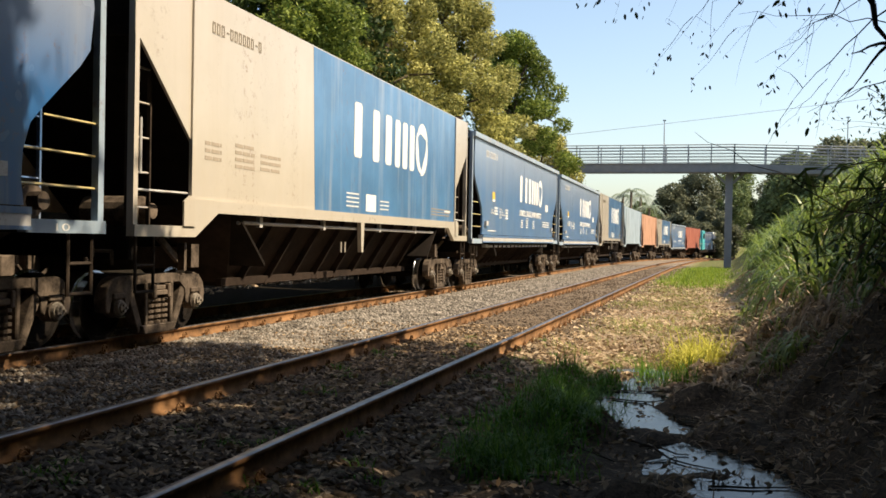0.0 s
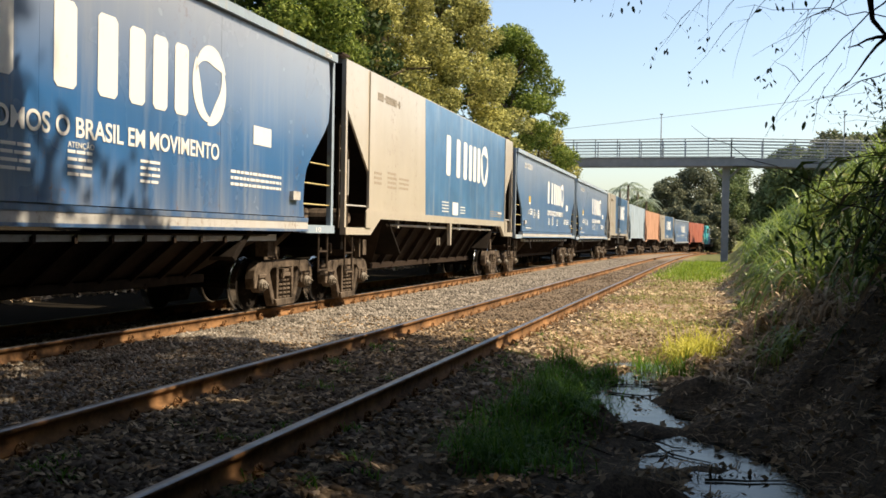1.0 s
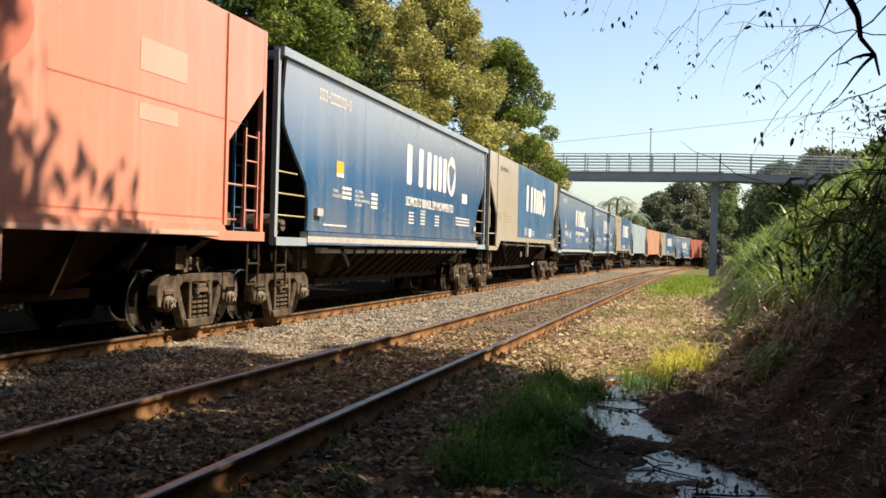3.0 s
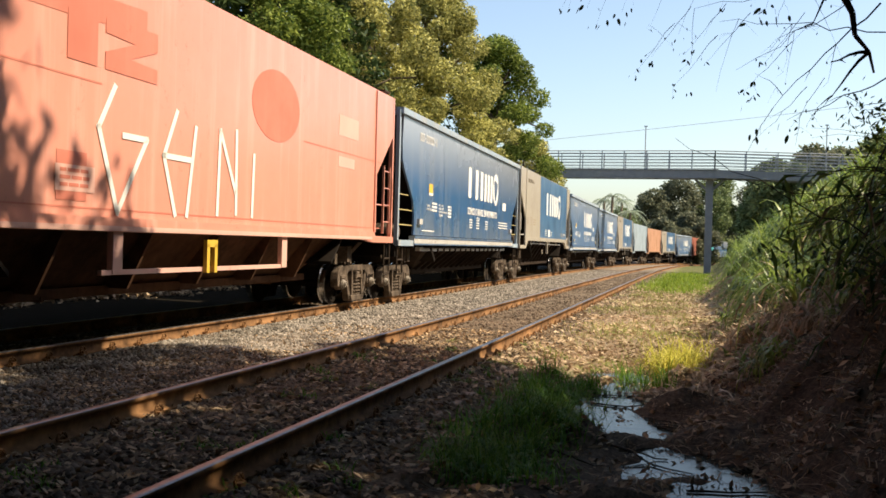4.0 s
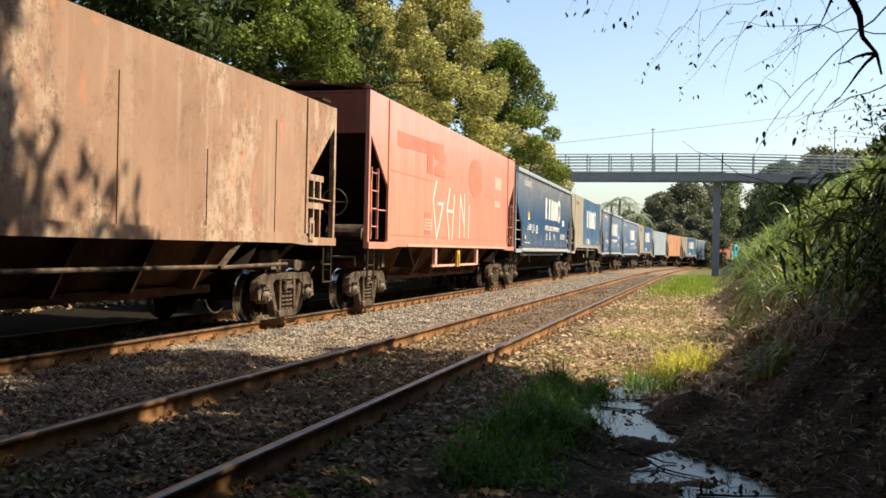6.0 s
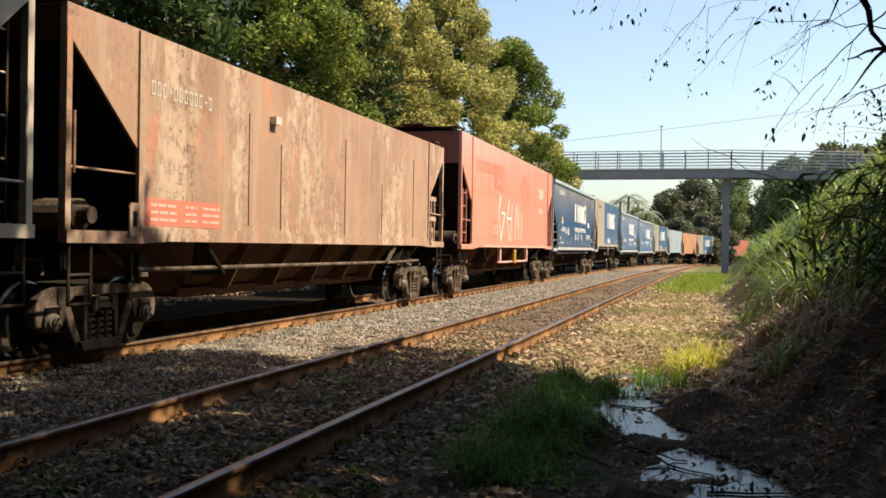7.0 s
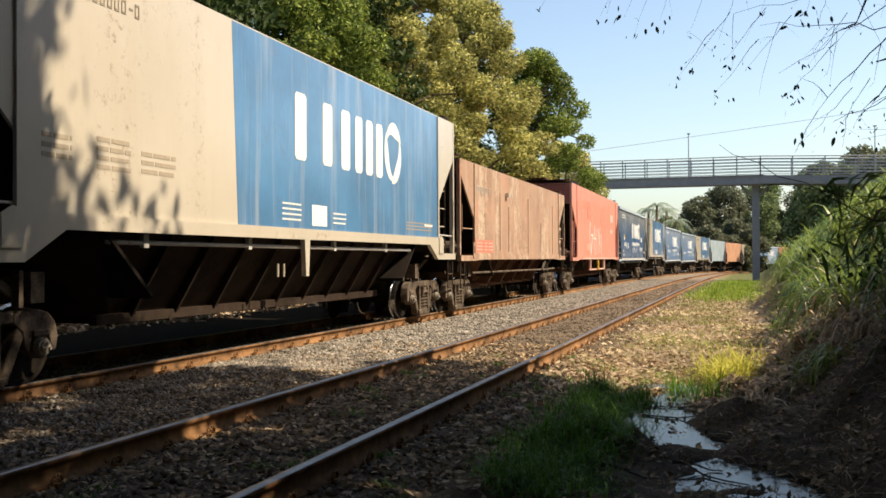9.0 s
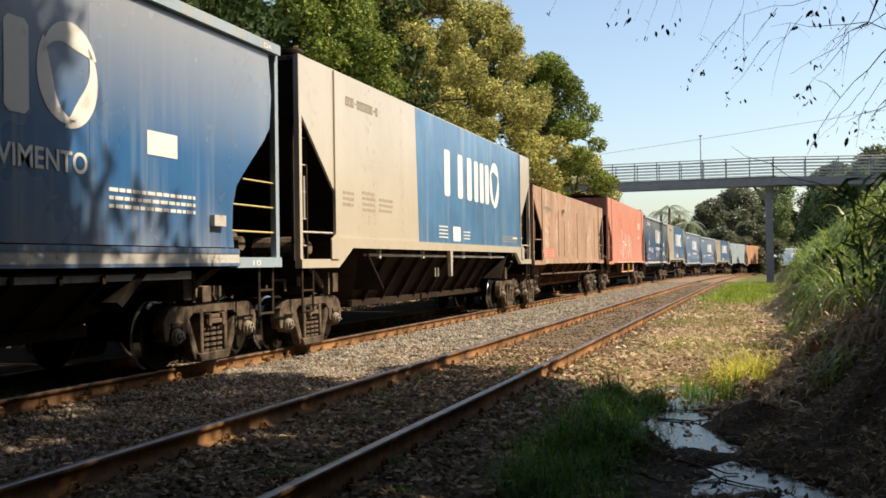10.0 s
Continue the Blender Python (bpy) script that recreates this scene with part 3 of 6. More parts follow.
def add_emblem(root, y0, z0, width, high, x):
    """The owner's mark as plain shapes: one bar, a pair, three, and a swirling ring."""
    t = 0.005
    for a, b, top in ((0.0, 0.085, 0.98), (0.215, 0.295, 0.97), (0.375, 0.455, 0.97), (0.505, 0.575, 0.95), (0.612, 0.682, 0.95), (0.719, 0.789, 0.95)):
        bm = bmesh.new()
        c = 0.012 * width
        ya, yb, za, zb = y0 + a * width, y0 + b * width, z0 + 0.02 * high, z0 + top * high
        prism(bm, [(ya + c, za), (yb - c, za), (yb, za + c), (yb, zb - c), (yb - c, zb), (ya + c, zb), (ya, zb - c), (ya, za + c)], x - t, x)
        part("emblem_bar", bm, M["white"], root, "white painted bar of the owner's mark")
    for k in range(3):
        bm = bmesh.new()
        crescent(bm, y0 + 0.912 * width, z0 + 0.52 * high, 0.100 * width, 0.56 * high, 0.038 * width, 0.4 + k * math.tau / 3, 2.45, x - t, x)
        part("emblem_crescent", bm, M["white"], root, "white painted crescent of the owner's mark")


def add_bars(root, y0, y1, zs, h, x, mat, chunks=4, seed=1, name="marking"):
    """Lines of writing too small to read, as broken bars."""
    rnd = random.Random(seed)
    bm = bmesh.new()
    for z in zs:
        y = y0
        while y < y1 - 0.02:
            e = min(y1, y + (y1 - y0) / chunks * rnd.uniform(0.6, 1.3))
            prism(bm, rect(y, e, z, z + h), x - 0.004, x)
            y = e + h * 0.6
    return part(name, bm, mat, root)


def add_number(root, y0, width, z, h, x, mat, n=12):
    """The wagon's number as one short bar for each character."""
    bm = bmesh.new()
    step = width / n
    for k in range(n):
        if k in (3, 10):
            prism(bm, rect(y0 + k * step + 0.02, y0 + k * step + step * 0.7, z + h * 0.42, z + h * 0.58), x - 0.004, x)
        else:
            a, b = y0 + k * step, y0 + k * step + step * 0.66
            s = step * 0.14
            prism(bm, rect(a, a + s, z, z + h), x - 0.004, x)
            prism(bm, rect(b - s, b, z, z + h), x - 0.004, x)
            prism(bm, rect(a + s, b - s, z, z + h * 0.16), x - 0.004, x)
            prism(bm, rect(a + s, b - s, z + h * 0.84, z + h), x - 0.004, x)
    return part("number_marking", bm, mat, root)


def add_text(root, words, y0, z0, size, width, x, mat, label=""):
    cu = bpy.data.curves.new("lettering", "FONT")
    cu.body, cu.size = words, size
    cu.extrude = 0.002
    cu.offset = 0.018 * size if size > 0.2 else 0.0
    tmp = bpy.data.objects.new("lettering_src", cu)
    scene.collection.objects.link(tmp)
    me = bpy.data.meshes.new_from_object(tmp.evaluated_get(bpy.context.evaluated_depsgraph_get()))
    bpy.data.objects.remove(tmp)
    xs = [v.co.x for v in me.vertices]
    k = width / (max(xs) - min(xs)) if xs else 1
    for v in me.vertices:
        a, b, c = v.co
        v.co = (x + c, y0 + (a - min(xs)) * k, z0 + b)
    me.name = "lettering"
    me.materials.clear()
    me.materials.append(mat)
    ob = new("lettering", me)
    ob.parent = root
    if label:
        ob["label"] = label
    return ob


def ladder(root, y, x, z0, z1, wide, rungs, mat, rung_mat=None):
    bm = bmesh.new()
    for dy in (-wide / 2, wide / 2):
        beam(bm, (x, y + dy, z0), (x, y + dy, z1), 0.05, 0.03)
    frame_part = part("ladder", bm, mat, root)
    for k in range(rungs):
        z = z0 + (k + 0.7) * (z1 - z0) / rungs
        bm = bmesh.new()
        tube(bm, (x, y - wide / 2, z), (x, y + wide / 2, z), 0.016, 6)
        part("rung", bm, rung_mat or mat, frame_part)


def add_hopper(root, y0, y1, top, low, mat, ribs=9, rib_mat="rib", x_top=HALF - 0.05, x_low=0.66, deep=0.17):
    """The sloping trough below the sill, its leaning ribs, gates and the centre sill."""
    bm = bmesh.new()
    c = 1.35
    up = [bm.verts.new(p) for p in ((-x_top, y0 - 0.9, top), (x_top, y0 - 0.9, top), (x_top, y1 + 0.9, top), (-x_top, y1 + 0.9, top))]
    dn = [bm.verts.new(p) for p in ((-x_low, y0 + c - 0.9, low), (x_low, y0 + c - 0.9, low), (x_low, y1 - c + 0.9, low), (-x_low, y1 - c + 0.9, low))]
    for k in range(4):
        bm.faces.new((up[k], up[(k + 1) % 4], dn[(k + 1) % 4], dn[k]))
    bm.faces.new(dn[::-1])
    bm.faces.new(up)
    hop = part("hopper", bm, mat, root, "dark sloping hopper sheets")
    for k in range(ribs):             # upright fins standing off the sloping sheet
        y = y0 + 0.2 + (y1 - y0 - 0.4) * (k + 0.5) / ribs
        bm = bmesh.new()
        fin = [(x_top + 0.01, top - 0.02), (x_top + 0.01, top - 0.12), (x_low + deep, low + 0.05), (x_low, low + 0.05)]
        lo = [bm.verts.new((px, y - 0.025, pz)) for px, pz in fin]
        hi = [bm.verts.new((px, y + 0.025, pz)) for px, pz in fin]
        for a in range(4):
            bm.faces.new((lo[a], lo[(a + 1) % 4], hi[(a + 1) % 4], hi[a]))
        bm.faces.new(lo[::-1])
        bm.faces.new(hi)
        part("rib", bm, M[rib_mat], hop)
    for k in range(3):
        y = y0 + (y1 - y0) * (k + 0.5) / 3
        bm = bmesh.new()
        box(bm, -0.62, 0.62, y - 0.85, y + 0.85, low - 0.07, low - 0.002)
        tube(bm, (0.6, y, low - 0.03), (0.82, y, low - 0.03), 0.04, 8)
        part("discharge_gate", bm, mat, hop)
    bm = bmesh.new()
    beam(bm, (x_low + 0.1, y0, low + 0.02), (x_low + 0.1, y1, low + 0.02), 0.10, 0.12)
    part("gate_beam", bm, mat, hop)
    bm = bmesh.new()
    beam(bm, (0, y0 - 3.2, 0.98), (0, y1 + 3.2, 0.98), 0.34, 0.32)
    part("centre_sill", bm, mat, root)


def add_brake_gear(root, e):
    """Cylinder, reservoir and levers on the end platforms and above the bogies."""
    for sy in (-1, 1):
        bm = bmesh.new()
        tube(bm, (0.35, sy * (e - 0.75), 1.62), (1.15, sy * (e - 0.75), 1.62), 0.19, 14)
        tube(bm, (1.15, sy * (e - 0.75), 1.62), (1.30, sy * (e - 0.75), 1.62), 0.10, 10)
        part("brake_cylinder", bm, M["bogie"], root, "", 0, False)
        bm = bmesh.new()
        beam(bm, (1.15, sy * (e - 1.0), 1.36), (1.05, sy * (e - 1.75), 0.98), 0.05, 0.09)
        beam(bm, (1.12, sy * (e - 1.75), 0.84), (1.12, sy * (e - 1.75), 1.22), 0.10, 0.06)
        box(bm, 0.98, 1.2, min(sy * (e - 2.05), sy * (e - 1.85)), max(sy * (e - 2.05), sy * (e - 1.85)), 0.88, 1.20)
        part("brake_lever", bm, M["bogie"], root)
        bm = bmesh.new()
        tube(bm, (0.4, sy * (e - 0.05), 1.12), (1.25, sy * (e + 0.03), 1.12), 0.022, 6)
        tube(bm, (1.25, sy * (e + 0.03), 1.12), (1.25, sy * (e + 0.03), 0.95), 0.022, 6)
        part("uncoupling_lever", bm, M["bogie"], root)


def flat_wagon(kind, length, high, body, sill_mat, tri_top, tri_low, tri_in, sill_z, label, category="hopper wagon"):
    """A flat-sided hopper wagon with triangular openings at its ends."""
    root = tagged(new("hopper_wagon"), label, category, "wagons of the freight train")
    e = length / 2
    m = M[body]
    side = [(-e, high), (-e, tri_top), (-e + 0.09, tri_top - 0.02), (-e + tri_in, tri_low), (-e + tri_in, sill_z), (e - tri_in, sill_z), (e - tri_in, tri_low), (e - 0.09, tri_top - 0.02), (e, tri_top), (e, high)]
    for sx in (-1, 1):
        bm = bmesh.new()
        prism(bm, side, sx * (HALF - 0.04), sx * HALF)
        part("side_sheet", bm, m, root)
    bm = bmesh.new()
    # roof with a shallow camber, and a running board
    n = 8
    pr = [(-HALF + 2 * HALF * k / n, high + 0.16 * math.sin(math.pi * k / n)) for k in range(n + 1)]
    for k in range(n):
        v = [bm.verts.new(p) for p in ((pr[k][0], -e, pr[k][1]), (pr[k + 1][0], -e, pr[k + 1][1]), (pr[k + 1][0], e, pr[k + 1][1]), (pr[k][0], e, pr[k][1]))]
        bm.faces.new(v)
    box(bm, -HALF + 0.04, HALF - 0.04, -e + 0.02, e - 0.02, high - 0.08, high - 0.01)
    part("roof", bm, m, root)
    bm = bmesh.new()
    box(bm, -0.35, 0.35, -e + 0.1, e - 0.1, high + 0.20, high + 0.24)
    for k in range(9):
        y = -e + 0.4 + k * (length - 0.8) / 8
        box(bm, -0.3, 0.3, y - 0.03, y + 0.03, high + 0.10, high + 0.20)
    for sy in (-1, 1):
        box(bm, -HALF + 0.1, HALF - 0.1, sy * (e - 0.25) - 0.2, sy * (e - 0.25) + 0.2, high + 0.10, high + 0.14)
    part("running_board", bm, M["rib"], root)
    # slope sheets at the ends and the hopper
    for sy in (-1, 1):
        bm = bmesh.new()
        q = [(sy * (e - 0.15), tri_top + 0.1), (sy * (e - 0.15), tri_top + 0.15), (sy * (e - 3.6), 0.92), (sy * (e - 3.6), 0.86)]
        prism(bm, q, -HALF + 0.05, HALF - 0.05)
        # near-black colour puts the underside's shade into the sheet
        part("end_slope_sheet", bm, M["under"], root, "sloping end sheet coloured near black for its shade")
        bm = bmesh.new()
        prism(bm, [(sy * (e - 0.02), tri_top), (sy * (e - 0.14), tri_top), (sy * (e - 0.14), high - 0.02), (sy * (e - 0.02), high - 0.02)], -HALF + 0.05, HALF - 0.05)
        # panel colour darker than the body, with the shade of the end in it
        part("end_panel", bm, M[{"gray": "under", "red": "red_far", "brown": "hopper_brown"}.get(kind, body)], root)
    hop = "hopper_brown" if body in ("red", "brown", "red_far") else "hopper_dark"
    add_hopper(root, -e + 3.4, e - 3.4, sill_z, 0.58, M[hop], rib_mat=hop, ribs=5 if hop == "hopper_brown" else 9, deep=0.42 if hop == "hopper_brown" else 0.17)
    # side sill with drop ends
    for sx in (-1, 1):
        bm = bmesh.new()
        s0 = sill_z
        prism(bm, [(-e, 1.30), (-e + 1.38, 1.30), (-e + 1.98, s0 - 0.17), (e - 1.98, s0 - 0.17), (e - 1.38, 1.30), (e, 1.30), (e, 1.44), (e - tri_in + 0.02, 1.44), (e - tri_in - 0.05, s0), (-e + tri_in + 0.05, s0), (-e + tri_in - 0.02, 1.44), (-e, 1.44)], sx * (HALF - 0.05), sx * (HALF + 0.035))
        part("side_sill", bm, M[sill_mat], root)
    # end posts, vertical stiffeners, grab irons, steps
    for sy in (-1, 1):
        for sx in (-1, 1):
            bm = bmesh.new()
            beam(bm, (sx * (HALF - 0.04), sy * (e - 0.05), 1.30), (sx * (HALF - 0.04), sy * (e - 0.05), high), 0.09, 0.09)
            part("end_post", bm, m, root)
            bm = bmesh.new()
            box(bm, sx * HALF - 0.02, sx * HALF + 0.03, sy * (e - tri_in) - 0.04, sy * (e - tri_in) + 0.04, sill_z, high - 0.02)
            part("stiffener", bm, m, root)
        bm = bmesh.new()
        for dy in (0.1, 0.48):
            tube(bm, (HALF - 0.02, sy * (e - dy), 1.30), (HALF - 0.02, sy * (e - dy), 0.62), 0.02, 6)
        for z in (0.63, 0.95):
            tube(bm, (HALF - 0.02, sy * (e - 0.1), z), (HALF - 0.02, sy * (e - 0.48), z), 0.02, 6)
        part("step", bm, M["rib"], root)
        bm = bmesh.new()
        z = 1.86 if kind == "gray" else 2.12
        tube(bm, (HALF - 0.04, sy * (e - 0.05), z), (HALF - 0.04, sy * (e - tri_in + 0.02), z + 0.01), 0.018, 6)
        tube(bm, (HALF + 0.02, sy * (e - 0.12), 2.05), (HALF + 0.02, sy * (e - 0.12), 2.72), 0.016, 6)
        part("grab_iron", bm, M["sill_white"] if kind == "gray" else m, root)
        if kind == "gray":
            ladder(root, sy * (e - 0.40), HALF - 0.20, 1.36, 3.5, 0.46, 5, M["rib"], M["cream"])
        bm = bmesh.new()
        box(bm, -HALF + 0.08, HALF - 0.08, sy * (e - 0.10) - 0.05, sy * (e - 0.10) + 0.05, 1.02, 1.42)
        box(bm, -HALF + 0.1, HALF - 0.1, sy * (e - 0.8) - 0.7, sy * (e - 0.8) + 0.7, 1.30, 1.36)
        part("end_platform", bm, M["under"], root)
    if kind == "red":      # brake wheel at the rear end
        add_brake_wheel(root, e)
    add_running_gear(root, length)
    add_brake_gear(root, e)
    return root


def add_brake_wheel(root, e):
    bm = bmesh.new()
    for k in range(20):
        a, b = k * math.tau / 20, (k + 1) * math.tau / 20
        tube(bm, (0.75 + 0.28 * math.cos(a), -e + 0.02, 2.25 + 0.28 * math.sin(a)), (0.75 + 0.28 * math.cos(b), -e + 0.02, 2.25 + 0.28 * math.sin(b)), 0.016, 6)
    for k in range(4):
        a = k * math.tau / 4
        tube(bm, (0.75, -e + 0.06, 2.25), (0.75 + 0.28 * math.cos(a), -e + 0.02, 2.25 + 0.28 * math.sin(a)), 0.014, 6)
    part("brake_wheel", bm, M["bogie"], root)


def gray_wagon(label, split=-2.62, mark=-0.80):
    L, H = 16.0, 4.60
    w = flat_wagon("gray", L, H, "cream", "cream", 3.70, 2.54, 1.32, 1.80, label)
    add_plate(w, "blue_panel", M["sky_blue"], [(split, 1.80), (6.72, 1.80), (6.72, H - 0.02), (split - 0.16, H - 0.02)], HALF + 0.004, 0.004, "faded blue painted panel")
    add_emblem(w, mark, 2.86, 4.85, 1.10, HALF + 0.009)
    add_plate(w, "white_square", M["white"], rect(-0.10, 0.48, 1.86, 2.20), HALF + 0.009, 0.004)
    add_bars(w, -1.15, -0.5, (1.92, 2.0, 2.08, 2.16), 0.028, HALF + 0.009, M["white"], 7, 4)
    add_bars(w, 0.75, 1.3, (1.92, 2.0, 2.08), 0.028, HALF + 0.009, M["white"], 7, 5)
    add_bars(w, 4.5, 6.2, (1.93, 2.00, 2.07), 0.022, HALF + 0.009, M["faint"], 9, 6)
    add_bars(w, 5.7, 6.25, (2.03,), 0.05, HALF + 0.009, M["white"], 4, 16)
    add_number(w, -6.20, 1.5, 4.08, 0.16, HALF + 0.006, M["stencil"])
    add_bars(w, -6.35, -5.9, (2.35, 2.45, 2.55), 0.05, HALF + 0.004, M["faint"], 2, 7)
    add_bars(w, -5.5, -4.9, (2.30, 2.40, 2.50, 2.60), 0.05, HALF + 0.004, M["faint"], 2, 8)
    add_bars(w, -4.7, -4.0, (2.32, 2.42, 2.52), 0.05, HALF + 0.004, M["faint"], 2, 9)
    bm = bmesh.new()
    prism(bm, [(-0.42, 1.66), (-0.22, 1.66), (-0.27, 1.05), (-0.37, 1.05)], HALF - 0.05, HALF + 0.03)
    part("jacking_bracket", bm, M["cream"], w)
    for y in (-1.0, -0.8):
        bm = bmesh.new()
        tube(bm, (HALF - 0.15, y, 1.25), (HALF - 0.15, y, 1.05), 0.02, 6)
        part("hanger_pin", bm, M["cream"], w)
    bm = bmesh.new()
    tube(bm, (HALF - 0.1, -5.2, 1.52), (HALF - 0.1, 5.0, 1.50), 0.028, 8)
    for y in (-4.5, -2, 1.0, 3.5):
        box(bm, HALF - 0.13, HALF - 0.07, y - 0.05, y + 0.05, 1.46, 1.62)
    part("brake_pipe", bm, M["sill_white"], w)
    for sy in (-1, 1):
        bm = bmesh.new()
        prism(bm, [(sy * 6.95, 1.44), (sy * 6.65, 1.44), (sy * 6.65, 1.80), (sy * 6.80, 1.84), (sy * 6.95, 1.76)], HALF + 0.036, HALF + 0.06)
        part("pulling_eye", bm, M["cream"], w)
    return w


def red_wagon(label):
    L, H = 16.1, 4.58
    w = flat_wagon("red", L, H, "red", "red", 3.70, 2.66, 1.28, 1.52, label)
    x = HALF + 0.005
    before = set(w.children)
    RED_MARKS = 0.95
    # faded repaint patches of the old owner's mark
    add_plate(w, "repaint_patch", M["red_dark"], [(-7.1, 3.62), (-4.4, 3.70), (-3.1, 3.80), (-3.1, 4.08), (-4.4, 4.02), (-7.1, 3.97)], x, 0.004)
    add_plate(w, "repaint_patch", M["red_dark"], rect(-4.64, -4.1, 3.22, 3.76), x + 0.003, 0.004)
    add_plate(w, "repaint_patch", M["red_dark"], [(-3.95, 3.22), (-2.85, 3.22), (-2.85, 3.40), (-3.45, 3.42), (-2.85, 3.62), (-2.85, 3.85), (-3.95, 3.80), (-3.95, 3.64), (-3.35, 3.62), (-3.95, 3.42)], x + 0.003, 0.004)
    add_plate(w, "repaint_patch", M["red_dark"], [(0.76 + 0.92 * math.cos(k * math.tau / 28), 3.48 + 0.58 * math.sin(k * math.tau / 28)) for k in range(28)], x, 0.004, "darker red repainted disc")
    add_plate(w, "pale_patch", M["pink"], rect(3.6, 4.7, 3.35, 3.75), x, 0.004)
    add_plate(w, "pale_patch", M["pink"], rect(3.6, 4.5, 2.75, 2.95), x, 0.004)
    add_plate(w, "label_square", M["pink"], rect(-4.8, -4.1, 1.78, 2.07), x + 0.004, 0.004)
    add_bars(w, -4.72, -4.2, (1.83, 1.91, 1.99), 0.04, x + 0.007, M["red_dark"], 3, 3)
    # sheet seams
    for a, b, c, d in ((-7.75, -4.0, 3.03, 3.05), (-7.75, 6.2, 1.60, 1.62), (-7.72, -7.70, 1.60, 4.50), (1.9, 6.2, 3.03, 3.05)):
        add_plate(w, "sheet_seam", M["red_dark"], rect(a, b, c, d), HALF + 0.004, 0.004)
    add_plate(w, "label_patch", M["red_dark"], rect(-4.78, -4.25, 1.68, 2.22), x + 0.001, 0.004)
    # loose white strokes of spray paint
    for strokes in ([((-3.75, 3.05), (-4.05, 2.55)), ((-4.05, 2.55), (-3.65, 1.58)), ((-3.65, 1.58), (-3.05, 2.5)), ((-3.05, 2.5), (-3.55, 2.5))],
                    [((-2.35, 2.95), (-2.65, 2.35)), ((-2.65, 2.35), (-1.95, 2.35)), ((-1.85, 2.80), (-2.05, 1.60)), ((-2.65, 2.35), (-2.35, 1.60))],
                    [((-1.15, 2.85), (-1.20, 1.65)), ((-1.15, 2.85), (-0.65, 2.0)), ((-0.65, 2.9), (-0.62, 1.68))], [((-0.05, 2.6), (-0.08, 1.66))]):
        bm = bmesh.new()
        for a, b in strokes:
            d = Vector((b[0] - a[0], b[1] - a[1])).normalized() * 0.03
            pz = Vector((-d.y, d.x)) * 1.25
            prism(bm, [(a[0] + pz.x - d.x, a[1] + pz.y - d.y), (a[0] - pz.x - d.x, a[1] - pz.y - d.y), (b[0] - pz.x + d.x, b[1] - pz.y + d.y), (b[0] + pz.x + d.x, b[1] + pz.y + d.y)], x, x + 0.006)
        part("graffiti", bm, M["white"], w, "loose white spray-painted strokes")
    bm = bmesh.new()
    box(bm, HALF - 0.02, HALF + 0.05, -6.3, 5.6, 1.36, 1.42)
    part("sill_flange", bm, M["pink"], w)
    bm = bmesh.new()
    for y in (-3.6, 1.2):
        box(bm, HALF - 0.08, HALF + 0.0, y - 0.1, y + 0.1, 0.85, 1.36)
    box(bm, HALF - 0.07, HALF - 0.01, -3.9, 1.3, 0.84, 0.90)
    part("lower_rail", bm, M["pink"], w)
    bm = bmesh.new()
    for dy in (-0.11, 0.11):
        box(bm, HALF + 0.0, HALF + 0.06, -1.4 + dy - 0.04, -1.4 + dy + 0.04, 0.82, 1.22)
    box(bm, HALF, HALF + 0.06, -1.55, -1.25, 1.18, 1.28)
    part("lever_guard", bm, M["yellow"], w, "yellow painted lever guard")
    for ob in w.children:
        if ob not in before:
            ob.location.y = RED_MARKS
    ladder(w, -7.62, HALF - 0.02, 1.5, 3.0, 0.42, 4, M["red"])
    ladder(w, 7.62, HALF - 0.02, 1.5, 3.0, 0.42, 4, M["red"])
    return w


